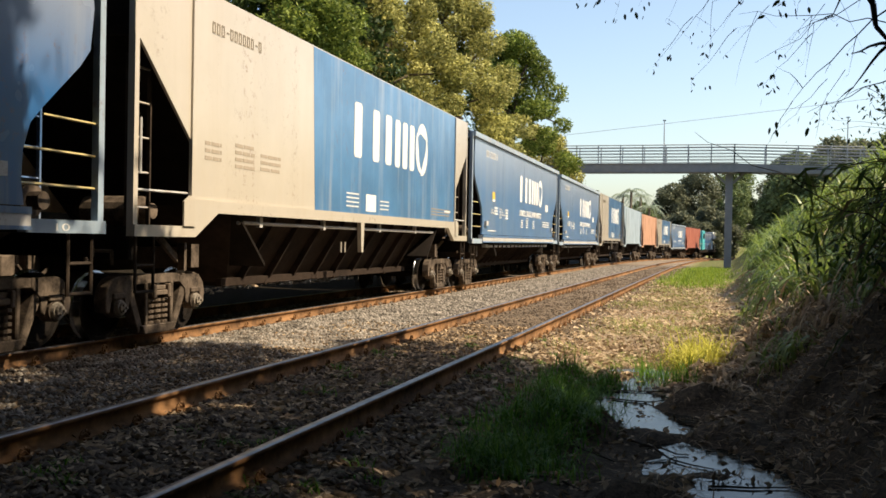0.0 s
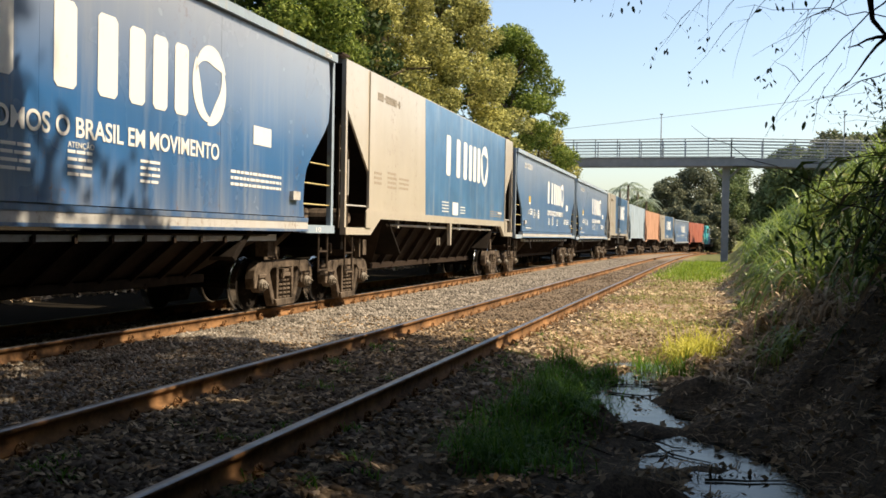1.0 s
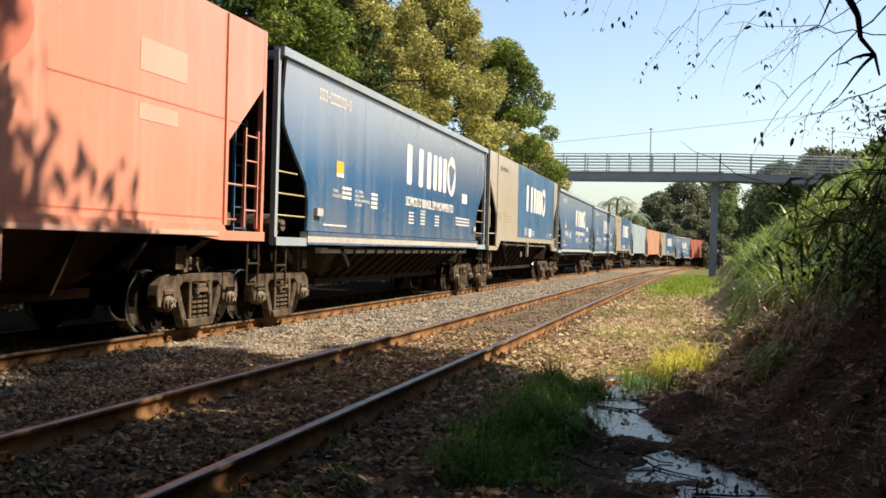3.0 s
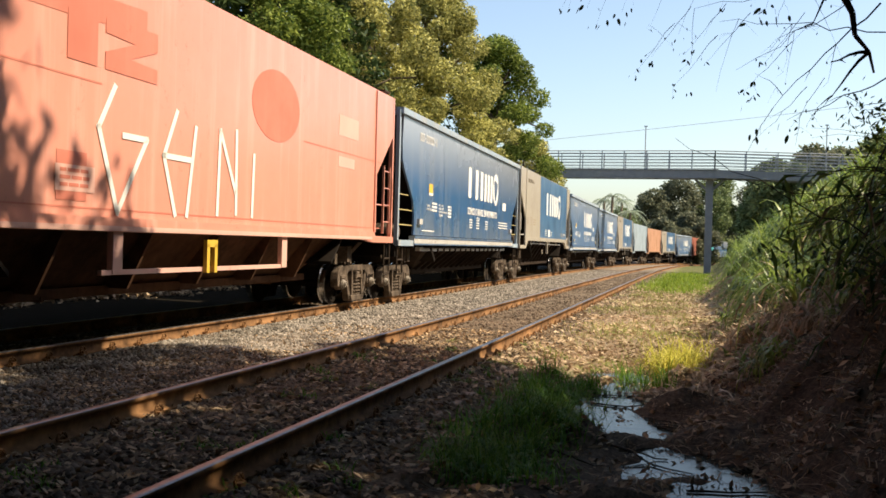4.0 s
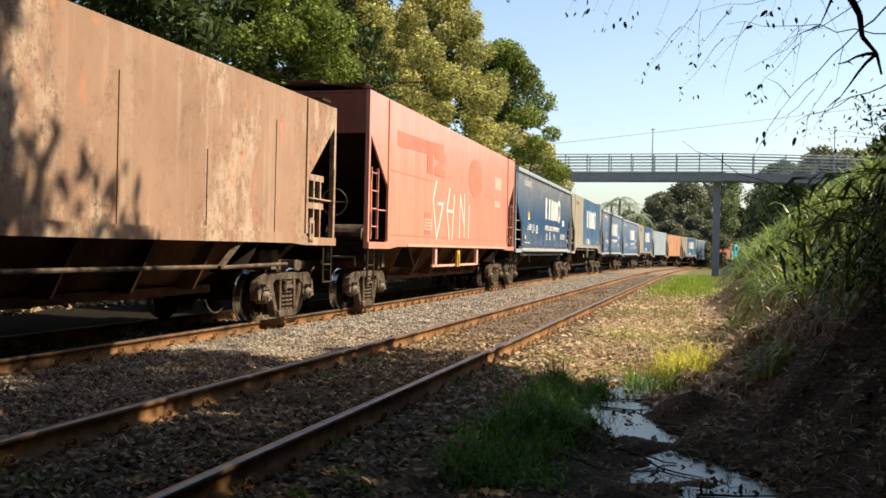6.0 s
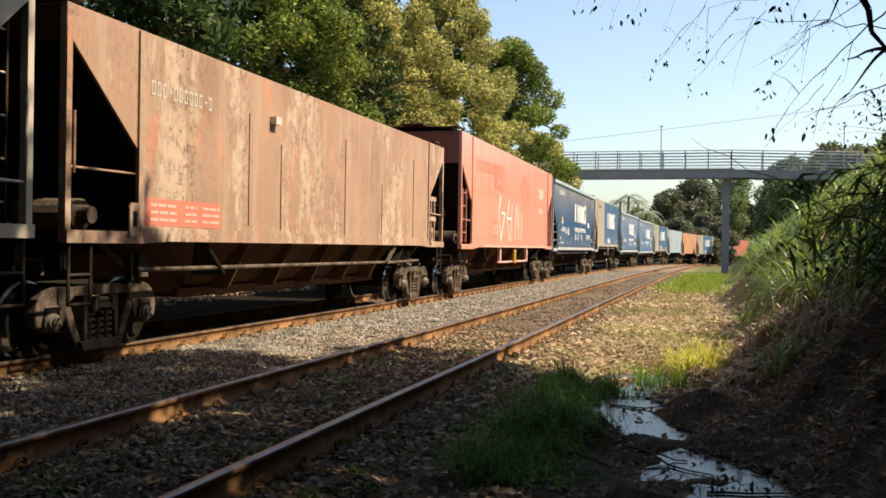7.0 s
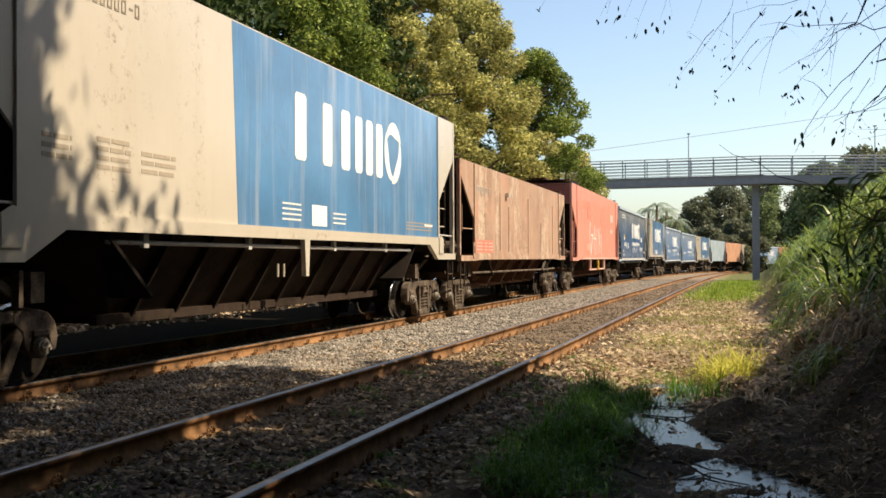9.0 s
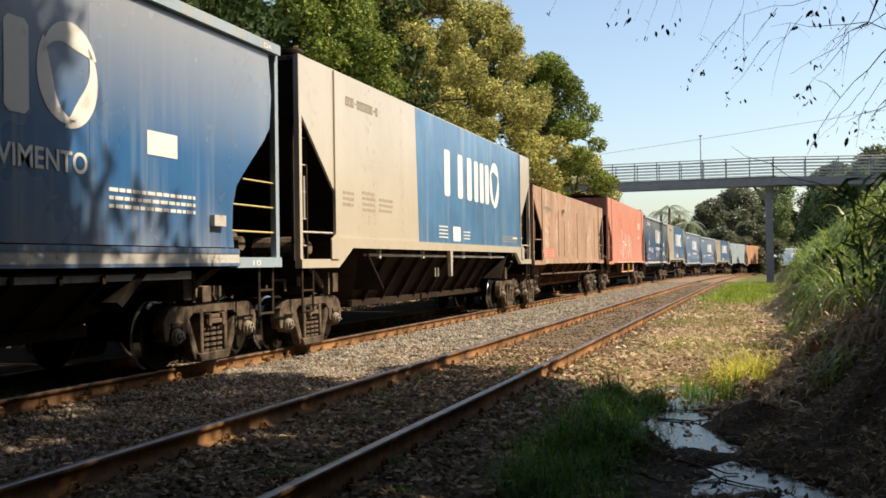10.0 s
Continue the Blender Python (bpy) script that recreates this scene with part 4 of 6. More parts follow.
def brown_wagon(label):
    L, H = 15.0, 3.86
    w = flat_wagon("brown", L, H, "brown", "brown", 3.50, 2.40, 1.36, 1.50, label)
    x = HALF + 0.005
    add_plate(w, "label_panel", M["red_dark"], rect(-6.0, -4.15, 1.52, 1.86), x, 0.004, "dark red lettered panel")
    add_bars(w, -5.9, -5.3, (1.58, 1.67, 1.76), 0.036, x + 0.004, M["pink"], 3, 11)
    add_bars(w, -5.1, -4.8, (1.58, 1.67, 1.76), 0.036, x + 0.004, M["pink"], 2, 12)
    add_bars(w, -4.65, -4.2, (1.58, 1.67, 1.76), 0.036, x + 0.004, M["pink"], 2, 13)
    add_number(w, -5.9, 1.5, 3.12, 0.18, x, M["cream"])
    bm = bmesh.new()
    box(bm, x, x + 0.10, -2.62, -2.42, 3.18, 3.30)
    part("side_lamp_bracket", bm, M["cream"], w)
    for y, zb, zt in ((-3.3, 1.6, 3.25), (-2.2, 1.55, 2.9), (0.6, 1.5, 3.3), (2.7, 1.55, 2.6), (4.9, 1.5, 3.3)):
        bm = bmesh.new()
        box(bm, x - 0.003, x + 0.012, y - 0.02, y + 0.02, zb, zt)
        part("seam", bm, M["brown"], w)
    e = L / 2
    bm = bmesh.new()                  # brake stand in the front opening
    for d in (0.55, 0.85):
        beam(bm, (HALF - 0.10, e - d, 1.36), (HALF - 0.10, e - d, 2.55), 0.07, 0.05)
    for z in (1.95, 2.45):
        box(bm, HALF - 0.13, HALF - 0.07, e - 1.2, e - 0.4, z, z + 0.11)
    part("end_bracket", bm, M["brown"], w)
    for sy in (-1, 1):
        bm = bmesh.new()
        a, b = sorted((sy * (e - 1.30), sy * (e - 1.10)))
        prism(bm, [(a, 1.38), (b, 1.38), (b, 1.72), (b - 0.04, 1.78), (a + 0.04, 1.78), (a, 1.72)], HALF + 0.036, HALF + 0.06)
        eye = part("pulling_eye", bm, M["brown"], w)
        bm = bmesh.new()
        prism(bm, rect(a + 0.06, b - 0.06, 1.50, 1.68), HALF + 0.061, HALF + 0.064)
        # near-black plate paints the shaded opening onto the eye's face
        part("eye_slot", bm, M["under"], eye)
    bm = bmesh.new()
    beam(bm, (HALF - 0.05, 3.2, 0.95), (HALF - 0.05, 4.0, 1.45), 0.06, 0.06)
    tube(bm, (HALF - 0.1, -6, 0.98), (HALF - 0.1, 3.3, 0.96), 0.03, 8)
    tube(bm, (HALF - 0.05, 3.2, 0.95), (HALF - 0.05, 5.5, 0.98), 0.03, 8)
    part("brake_rod", bm, M["bogie"], w)
    return w


def blue_wagon(label, coat="navy"):
    """A smooth-sided hopper wagon with curved cut-away ends."""
    L, H = 15.9, 4.36
    root = tagged(new("hopper_wagon"), label, "hopper wagon", "wagons of the freight train")
    e = L / 2
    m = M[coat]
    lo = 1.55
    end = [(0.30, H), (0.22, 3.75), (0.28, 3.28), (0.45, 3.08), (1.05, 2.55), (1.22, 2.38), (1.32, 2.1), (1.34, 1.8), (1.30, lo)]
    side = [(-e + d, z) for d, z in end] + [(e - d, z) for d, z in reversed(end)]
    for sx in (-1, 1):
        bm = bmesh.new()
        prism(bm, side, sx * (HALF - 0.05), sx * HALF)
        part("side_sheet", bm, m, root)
        bm = bmesh.new()
        prism(bm, [(-e + 0.05, H + 0.01), (e - 0.05, H + 0.01), (e - 0.05, H + 0.15), (-e + 0.05, H + 0.15)], min(sx * (HALF - 0.12), sx * (HALF + 0.07)), max(sx * (HALF - 0.12), sx * (HALF + 0.07)))
        part("top_chord", bm, M["roof"], root, "pale grey-blue roof rail")
        bm = bmesh.new()
        prism(bm, [(-e + 1.25, lo - 0.24), (e - 1.25, lo - 0.24), (e - 1.25, lo - 0.02), (-e + 1.25, lo - 0.02)], sx * (HALF - 0.1), sx * (HALF + 0.05))
        sill = part("side_sill", bm, M["sill_white"], root, "white painted side sill")
        for z0, z1 in ((lo - 0.245, lo - 0.205), (lo - 0.085, lo - 0.015)):
            bm = bmesh.new()
            prism(bm, rect(-e + 1.25, e - 1.25, z0, z1), min(sx * (HALF + 0.03), sx * (HALF + 0.058)), max(sx * (HALF + 0.03), sx * (HALF + 0.058)))
            part("sill_edge", bm, m, sill, "blue painted edge")
        bm = bmesh.new()
        prism(bm, rect(-e + 2.2, e - 2.2, lo - 0.40, lo - 0.30), sx * (HALF - 0.2), sx * (HALF - 0.08))
        part("lower_flange", bm, M["sill_white"], root)
    bm = bmesh.new()
    n = 10
    pr = [(-HALF + 0.05 + 2 * (HALF - 0.05) * k / n, H + 0.16 + 0.16 * math.sin(math.pi * k / n)) for k in range(n + 1)]
    for k in range(n):
        v = [bm.verts.new(p) for p in ((pr[k][0], -e + 0.1, pr[k][1]), (pr[k + 1][0], -e + 0.1, pr[k + 1][1]), (pr[k + 1][0], e - 0.1, pr[k + 1][1]), (pr[k][0], e - 0.1, pr[k][1]))]
        bm.faces.new(v)
    box(bm, -HALF + 0.06, HALF - 0.06, -e + 0.12, e - 0.12, H, H + 0.1)
    part("roof", bm, M["roof"], root)
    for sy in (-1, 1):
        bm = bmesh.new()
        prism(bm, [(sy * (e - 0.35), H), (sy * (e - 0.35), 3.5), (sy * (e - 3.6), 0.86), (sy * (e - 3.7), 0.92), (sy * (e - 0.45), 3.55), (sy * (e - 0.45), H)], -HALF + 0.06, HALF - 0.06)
        # shade below the slope is painted in as near black
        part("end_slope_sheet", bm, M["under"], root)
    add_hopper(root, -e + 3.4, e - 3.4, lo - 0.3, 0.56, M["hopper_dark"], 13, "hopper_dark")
    for sy in (-1, 1):
        for sx in (-1, 1):
            bm = bmesh.new()
            beam(bm, (sx * (HALF - 0.05), sy * (e - 0.05), 1.30), (sx * (HALF - 0.05), sy * (e - 0.05), H + 0.1), 0.09, 0.10)
            part("end_post", bm, M["roof"], root, "pale grey-blue end post")
            bm = bmesh.new()
            box(bm, sx * HALF - 0.07, sx * HALF + 0.03, min(sy * (e - 1.3), sy * e), max(sy * (e - 1.3), sy * e), 1.28, 1.42)
            part("end_sill", bm, M["roof"], root)
        for z in (1.78, 2.14, 2.50):
            bm = bmesh.new()
            inn = 1.34 if z < 2.3 else 1.2 - (z - 2.3) * 1.2
            tube(bm, (HALF - 0.06, sy * (e - 0.05), z), (HALF - 0.06, sy * (e - inn), z), 0.016, 6)
            part("rung", bm, M["rung"], root, "pale yellow painted rung")
        bm = bmesh.new()
        for dy in (0.15, 0.55):
            tube(bm, (HALF - 0.05, sy * (e - dy), 1.28), (HALF - 0.05, sy * (e - dy), 0.6), 0.022, 6)
        for z in (0.62, 0.95):
            tube(bm, (HALF - 0.05, sy * (e - 0.15), z), (HALF - 0.05, sy * (e - 0.55), z), 0.022, 6)
        part("step", bm, M["rib"], root)
        bm = bmesh.new()
        box(bm, -HALF + 0.08, HALF - 0.08, sy * (e - 0.10) - 0.05, sy * (e - 0.10) + 0.05, 1.02, 1.42)
        box(bm, -HALF + 0.1, HALF - 0.1, sy * (e - 0.8) - 0.7, sy * (e - 0.8) + 0.7, 1.28, 1.34)
        part("end_platform", bm, M["under"], root)
        ladder(root, sy * (e - 0.30), HALF - 0.8, 1.3, 3.4, 0.42, 6, m)
        bm = bmesh.new()
        box(bm, HALF, HALF + 0.07, sy * (e - 1.75) - 0.14, sy * (e - 1.75) + 0.14, 1.82, 1.96)
        part("tag_holder", bm, M["sill_white"], root)
    x = HALF + 0.006
    add_number(root, -6.22, 1.65, 3.92, 0.20, x, M["white"])
    add_emblem(root, -0.78, 2.76, 4.62, 0.98, x)
    add_text(root, "SOMOS O BRASIL EM MOVIMENTO", -0.80, 2.28, 0.30, 4.50, x, M["white"], "white lettering below the mark")
    add_plate(root, "white_square", M["white"], rect(4.74, 5.34, 2.60, 2.88), x, 0.004)
    add_bars(root, 4.05, 5.72, (1.95, 2.04, 2.13), 0.042, x, M["white"], 14, 21)
    add_plate(root, "notice_plate", M["yellow"], rect(-5.30, -4.92, 2.60, 2.90), x, 0.004, "yellow and white notice plate")
    add_plate(root, "notice_strip", M["white"], rect(-5.30, -4.92, 2.60, 2.67), x + 0.003, 0.004)
    for k, (a, words) in enumerate(((2.30, "TARA"), (2.21, "LOTAÇÃO"))):
        add_text(root, words, -5.47, a, 0.085, 0.30 + 0.16 * k, x, M["white"])
    add_bars(root, -4.97, -4.47, (2.20, 2.29, 2.38), 0.055, x, M["white"], 2, 22)
    for z, words, wd in ((2.36, "ALT. MAX.", 0.5), (2.27, "LARG. MAX.", 0.56), (2.18, "COMPR. ENTRE ENG.", 0.9), (2.09, "VOLUME", 0.42)):
        add_text(root, words, -4.27, z, 0.085, wd, x, M["white"])
    add_bars(root, -3.27, -2.87, (2.09, 2.18, 2.27, 2.36), 0.055, x, M["white"], 1, 23)
    for y in (-0.55, 0.45, 1.8):
        add_bars(root, y, y + 0.42, (1.86, 1.94, 2.02, 2.10), 0.035, x, M["white"], 2, int(y * 10) + 40)
    add_text(root, "ATENÇÃO", 0.45, 2.16, 0.09, 0.45, x, M["white"])
    add_text(root, "10", e - 0.85, 1.305, 0.11, 0.22, HALF + 0.033, M["white"])
    add_text(root, "DA", e - 0.55, H + 0.03, 0.10, 0.24, HALF + 0.073, M["white"])
    add_bars(root, -5.9, -4.7, (1.66,), 0.03, x, M["white"], 5, 25)
    for k in range(3):
        bm = bmesh.new()
        y = -e + 4.2 + k * (L - 8.4) / 2
        box(bm, HALF - 0.004, HALF + 0.002, y - 0.008, y + 0.008, lo, H - 0.05)
        part("weld_seam", bm, m, root)
    add_running_gear(root, L)
    add_brake_gear(root, e)
    return root


def locomotive(label, cab_mat):
    root = tagged(new("locomotive"), label, "locomotive", "locomotives of the train")
    e = 9.5
    bm = bmesh.new()
    box(bm, -1.45, 1.45, -e, e, 0.95, 1.35)
    box(bm, -0.9, 0.9, -3.0, 3.0, 0.35, 0.95)
    part("underframe", bm, M["under"], root)
    bm = bmesh.new()
    box(bm, -1.0, 1.0, -e + 4.5, e - 0.9, 1.35, 4.1)
    box(bm, -1.35, 1.35, e - 5.5, e - 2.0, 3.2, 4.4)
    part("hood", bm, M["navy"], root, "dark blue hood", 0.08)
    bm = bmesh.new()
    box(bm, -1.45, 1.45, -e + 2.2, -e + 4.4, 1.35, 4.5)
    box(bm, -1.2, 1.2, -e + 0.6, -e + 2.2, 1.35, 3.2)
    part("cab", bm, M[cab_mat], root, "", 0.08)
    for sx in (-1, 1):
        bm = bmesh.new()
        box(bm, sx * 1.45, sx * 1.47, -e + 2.7, -e + 4.0, 3.2, 4.0)
        part("cab_window", bm, M["glass"], root)
    bm = bmesh.new()
    for k in range(9):
        y = -e + 0.3 + k * 2.0
        tube(bm, (1.42, y, 1.35), (1.42, y, 2.35), 0.025, 6)
    tube(bm, (1.42, -e + 0.3, 2.35), (1.42, e - 2.7, 2.35), 0.025, 6)
    part("handrail", bm, M["sill_white"], root)
    add_running_gear(root, 2 * e - 2.0)
    return root


# ---- the train, from the locomotives back ----
GRAY_A = gray_wagon("cream hopper wagon with faded blue panel, on rails")
GRAY_B = copy_thing(GRAY_A, Matrix())
GRAY_C = copy_thing(GRAY_A, Matrix())
GRAY_D = gray_wagon("cream hopper wagon with streaked faded blue panel, on rails", -2.48, -0.72)
BLUE_A = blue_wagon("navy blue hopper wagon with white sill, on rails")
BLUE_B = blue_wagon("navy hopper wagon paled for sky reflection, white sill, on rails", "navy_far")
BLUE_C = copy_thing(BLUE_B, Matrix())
BLUE_D = copy_thing(BLUE_B, Matrix())
BLUE_E = copy_thing(BLUE_A, Matrix())
RED_A = red_wagon("faded red hopper wagon with white spray-painted strokes, on rails")
BROWN_A = brown_wagon("low rusty brown hopper wagon with peeling paint, on rails")
PALE_A = flat_wagon("pale", 15.6, 4.5, "pale", "pale", 3.7, 2.6, 1.3, 1.7, "pale grey-blue hopper wagon, on rails")
ORANGE_A = flat_wagon("orange", 15.6, 4.5, "orange", "orange", 3.7, 2.6, 1.3, 1.7, "faded orange hopper wagon, on rails")
RED_B = flat_wagon("redfar", 15.6, 4.5, "red_far", "red_far", 3.7, 2.6, 1.3, 1.7, "dull red hopper wagon, on rails")
LOCO_A = locomotive("locomotive with a dark blue hood and teal cab, on rails", "teal")

# each wagon with its middle's place along the track at the start
TRAIN = [
    (GRAY_A, 17.75), (BLUE_B, 34.35), (BLUE_C, 50.95), (GRAY_B, 67.45), (PALE_A, 83.9), (ORANGE_A, 100.3), (GRAY_C, 116.8), (BLUE_D, 133.4), (RED_B, 149.6), (LOCO_A, 167.6),
    (BLUE_A, 1.25), (RED_A, -15.2), (BROWN_A, -32.6), (GRAY_D, -48.6), (BLUE_E, -65.2),
]
SPEED, GAIN = 6.911, 0.0118


def travelled(t):
    return SPEED * t + 0.5 * GAIN * t * t


# ---- footbridge ----
def build_bridge():
    root = tagged(new("footbridge"), "grey steel footbridge over the tracks on a single post", "footbridge")
    Y, PX = 75.0, 0.85
    zb = 6.74
    bm = bmesh.new()
    box(bm, -30, PX + 0.6, Y - 0.95, Y - 0.85, zb, zb + 0.62)
    box(bm, -30, PX + 0.6, Y + 0.85, Y + 0.95, zb, zb + 0.62)
    box(bm, -30, PX + 0.6, Y - 0.85, Y + 0.85, zb + 0.40, zb + 0.52)
    box(bm, -30, PX + 0.6, Y - 1.02, Y - 0.80, zb + 0.60, zb + 0.66)
    box(bm, -30, PX + 0.6, Y - 1.02, Y - 0.80, zb - 0.03, zb + 0.03)
    part("deck", bm, M["concrete"], root)
    bm = bmesh.new()
    ex, ey, ez = 19.0, Y, zb - 0.55
    for off in (-0.9, 0.9):
        beam(bm, (PX + 0.6, Y + off, zb + 0.31), (ex, ey + off, ez + 0.31), 0.10, 0.62)
    beam(bm, (PX + 0.6, Y, zb + 0.45), (ex, ey, ez + 0.45), 1.7, 0.12)
    part("ramp", bm, M["concrete"], root)

    def rails(ax, bx, ay, by, az, bz, n):
        for off in (-0.9, 0.9):
            for k in range(n):
                t = k / (n - 1) if n > 1 else 0
                x, y, z = ax + (bx - ax) * t, ay + (by - ay) * t, az + (bz - az) * t
                bm = bmesh.new()
                box(bm, x - 0.035, x + 0.035, y + off - 0.035, y + off + 0.035, z, z + 1.45)
                part("railing_post", bm, M["steel"], root)
            for k in range(6):
                h = 0.25 + k * 0.235
                bm = bmesh.new()
                tube(bm, (ax, ay + off, az + h), (bx, by + off, bz + h), 0.028 if k < 5 else 0.04, 6)
                part("railing_bar", bm, M["steel"], root)

    zf = zb + 0.62
    rails(-19.0, PX + 0.35, Y, Y, zf, zf, 13)
    rails(PX + 0.35, ex, Y, ey, zf, ez + 0.62, 9)
    bm = bmesh.new()
    g = ground_z(PX, Y)
    box(bm, PX - 0.27, PX + 0.27, Y - 0.25, Y + 0.25, g - 0.3, zb)
    for sx in (-1, 1):
        beam(bm, (PX + sx * 0.1, Y, zb - 0.95), (PX + sx * 1.05, Y, zb - 0.05), 0.30, 0.18)
    box(bm, PX - 0.5, PX + 0.5, Y - 0.95, Y + 0.95, zb - 0.06, zb)
    part("post", bm, M["concrete"], root, "square steel post with angled brackets", 0.02)
    for x, dy in ((-4.05, 0.9), (9.2, 0.9)):
        bm = bmesh.new()
        tube(bm, (x, Y + dy, zb + 0.6), (x, Y + dy, zb + 4.1), 0.05, 8, 0.035)
        box(bm, x - 0.12, x + 0.12, Y + dy - 0.07, Y + dy + 0.07, zb + 4.1, zb + 4.18)
        part("lamp_post", bm, M["steel"], root)
    return root


build_bridge()


def build_wire():
    bm = bmesh.new()
    a, b = Vector((-40, 110, 11.6)), Vector((45, 110, 20.8))
    pts = []
    for k in range(25):
        t = k / 24
        p = a.lerp(b, t)
        p.z -= 4.0 * 0.5 * t * (1 - t)
        pts.append(p)
    for p, q in zip(pts, pts[1:]):
        tube(bm, p, q, 0.022, 5)
    tagged(part("overhead_wire", bm, M["steel"]), "thin dark overhead wire across the sky", "wire")


build_wire()


# ---- trees ----
def leaf_cloud(rng, centres, radii, count, size, flat=0.75, core=0.55):
    """Small bent leaves over the shells of clumps: arrays of verts and faces."""
    centres, radii = np.asarray(centres, float), np.asarray(radii, float)
    w = radii[:, 0] ** 2
    idx = rng.choice(len(centres), count, p=w / w.sum())
    d = rng.normal(size=(count, 3))
    d /= np.linalg.norm(d, axis=1)[:, None]
    r = core + (1 - core) * rng.random(count) ** 0.5
    r *= 1 + 0.12 * rng.normal(size=count)
    c = centres[idx] + d * r[:, None] * radii[idx]
    u = rng.normal(size=(count, 3))
    u[:, 2] *= flat
    u /= np.linalg.norm(u, axis=1)[:, None]
    v = np.cross(u, d + 0.6 * rng.normal(size=(count, 3)))
    v /= np.linalg.norm(v, axis=1)[:, None] + 1e-9
    s = (size * (0.6 + 0.8 * rng.random(count)))[:, None]
    p0, p1, p2, p3 = c - u * s, c + v * s * 0.42, c + u * s, c - v * s * 0.42
    verts = np.stack([p0, p1, p2, p3], 1).reshape(-1, 3)
    faces = np.arange(count * 4).reshape(-1, 4)
    return verts, faces


def limbs(bm, rng, base, top, r0, centres, gnarl=0.25):
    base, top = Vector(base), Vector(top)
    pts = [base]
    n = 5
    for k in range(1, n + 1):
        p = base.lerp(top, k / n)
        p += Vector((rng.normal() * gnarl, rng.normal() * gnarl, 0))
        pts.append(p)
    for k in range(n):
        tube(bm, pts[k], pts[k + 1], r0 * (1 - 0.75 * k / n), 9, r0 * (1 - 0.75 * (k + 1) / n))
    for c in centres:
        c = Vector(c)
        j = min(range(1, n + 1), key=lambda i: (pts[i] - c).length + max(0, pts[i].z - c.z) * 2)
        mid = pts[j].lerp(c, 0.5) + Vector((rng.normal() * gnarl, rng.normal() * gnarl, 0.3))
        tube(bm, pts[j], mid, r0 * 0.28, 6, r0 * 0.16)
        tube(bm, mid, c, r0 * 0.16, 6, r0 * 0.05)


def tree(x, y, high, spread, mat, leaves, size, seed, label, low=0.25, clumps=26, name="tree", lean=(0, 0), trunk=0.0):
    rng = np.random.default_rng(seed)
    g = ground_z(x, y)
    root = tagged(new(name), label, "tree", "trees along the line")
    root.location = (x, y, g)
    cs, rs = [], []
    for k in range(clumps):
        t = low + (1 - low) * (k + 0.5) / clumps
        prof = math.sin(math.pi * min(1, 0.18 + 0.80 * (t - low) / (1 - low))) ** 0.7
        a = k * 2.4 + rng.normal() * 0.5
        rr = spread * prof * (0.35 + 0.62 * rng.random() ** 0.5)
        br = spread * (0.26 + 0.16 * rng.random()) * (0.58 if clumps > 40 else 1.0)
        cs.append((rr * math.cos(a) + lean[0] * t, rr * math.sin(a) + lean[1] * t, high * t - br * 0.3))
        rs.append((br, br, br * 0.8))
    bm = bmesh.new()
    limbs(bm, rng, (0, 0, -0.3), (lean[0] * 0.6, lean[1] * 0.6, high * 0.8), trunk or 0.025 * high, cs[::2])
    part("trunk", bm, M["bark"], root, "", 0, True)
    vs, fs = leaf_cloud(rng, cs, rs, leaves, size)
    ob = new("crown", raw_mesh("crown", vs, fs, M[mat]))
    ob.parent = root
    return root


LEFT_TREES = [
    # x, y, height, spread, leaves, number of leaves, leaf size, words
    (-17.0, 22.0, 13.0, 4.6, "leaf_dark", 30000, 0.16, "tall dense dark green tree behind the train"),
    (-16.5, 34.0, 11.5, 4.0, "leaf_green", 57800, 0.105, "bright green feathery tree behind the train"),
    (-18.5, 38.0, 16.0, 5.0, "leaf_dark", 26000, 0.17, "tall dense dark green tree behind the train"),
    (-16.0, 44.0, 14.5, 4.4, "leaf_olive", 71400, 0.105, "tall olive-yellow leafy tree behind the train"),
    (-14.9, 52.0, 15.5, 4.6, "leaf_olive", 71400, 0.105, "tall olive-yellow leafy tree behind the train"),
    (-12.9, 61.0, 15.0, 4.2, "leaf_green", 71400, 0.105, "rounded green tree with sunlit side behind the train"),
    (-12.6, 68.5, 10.0, 3.6, "leaf_olive", 51000, 0.105, "rounded olive tree beside the footbridge"),
    (-19.0, 52.0, 16.5, 5.0, "leaf_dark", 12000, 0.2, "tall dense dark green tree behind the train"),
    (-22.0, 12.0, 15.0, 5.0, "leaf_dark", 12000, 0.18, "tall dense dark green tree behind the train"),
]
for i, (x, y, h, sp, mt, n, sz, words) in enumerate(LEFT_TREES):
    tree(x, y, h, sp, mt, n, sz, 100 + i, words, low=0.08, clumps=84)

FAR_TREES = [
    (-16, 214, 9.0, 5, 7000), (-10, 222, 13.5, 6, 9000), (-4, 226, 16.5, 7, 9000), (4, 232, 18, 7.5, 9000), (13, 236, 18, 8, 9000), (22, 240, 18, 8, 8000), (32, 236, 18, 8, 8000),
    (-6, 168, 7.5, 4, 6000), (-1, 178, 9.0, 4.5, 7000), (12, 128, 7.5, 5, 9000), (15, 106, 6.0, 4.5, 8000), (17, 146, 11.0, 6, 9000), (21, 124, 8.5, 6, 8000), (27, 112, 8.5, 6, 8000), (33, 125, 9, 7, 7000),
    (11.5, 155, 11.5, 5.0, 9000), (13.5, 170, 13, 5.4, 9000), (17, 187, 14.5, 6.2, 9000), (24, 184, 15, 7, 9000), (28, 150, 12, 7, 8000),
]
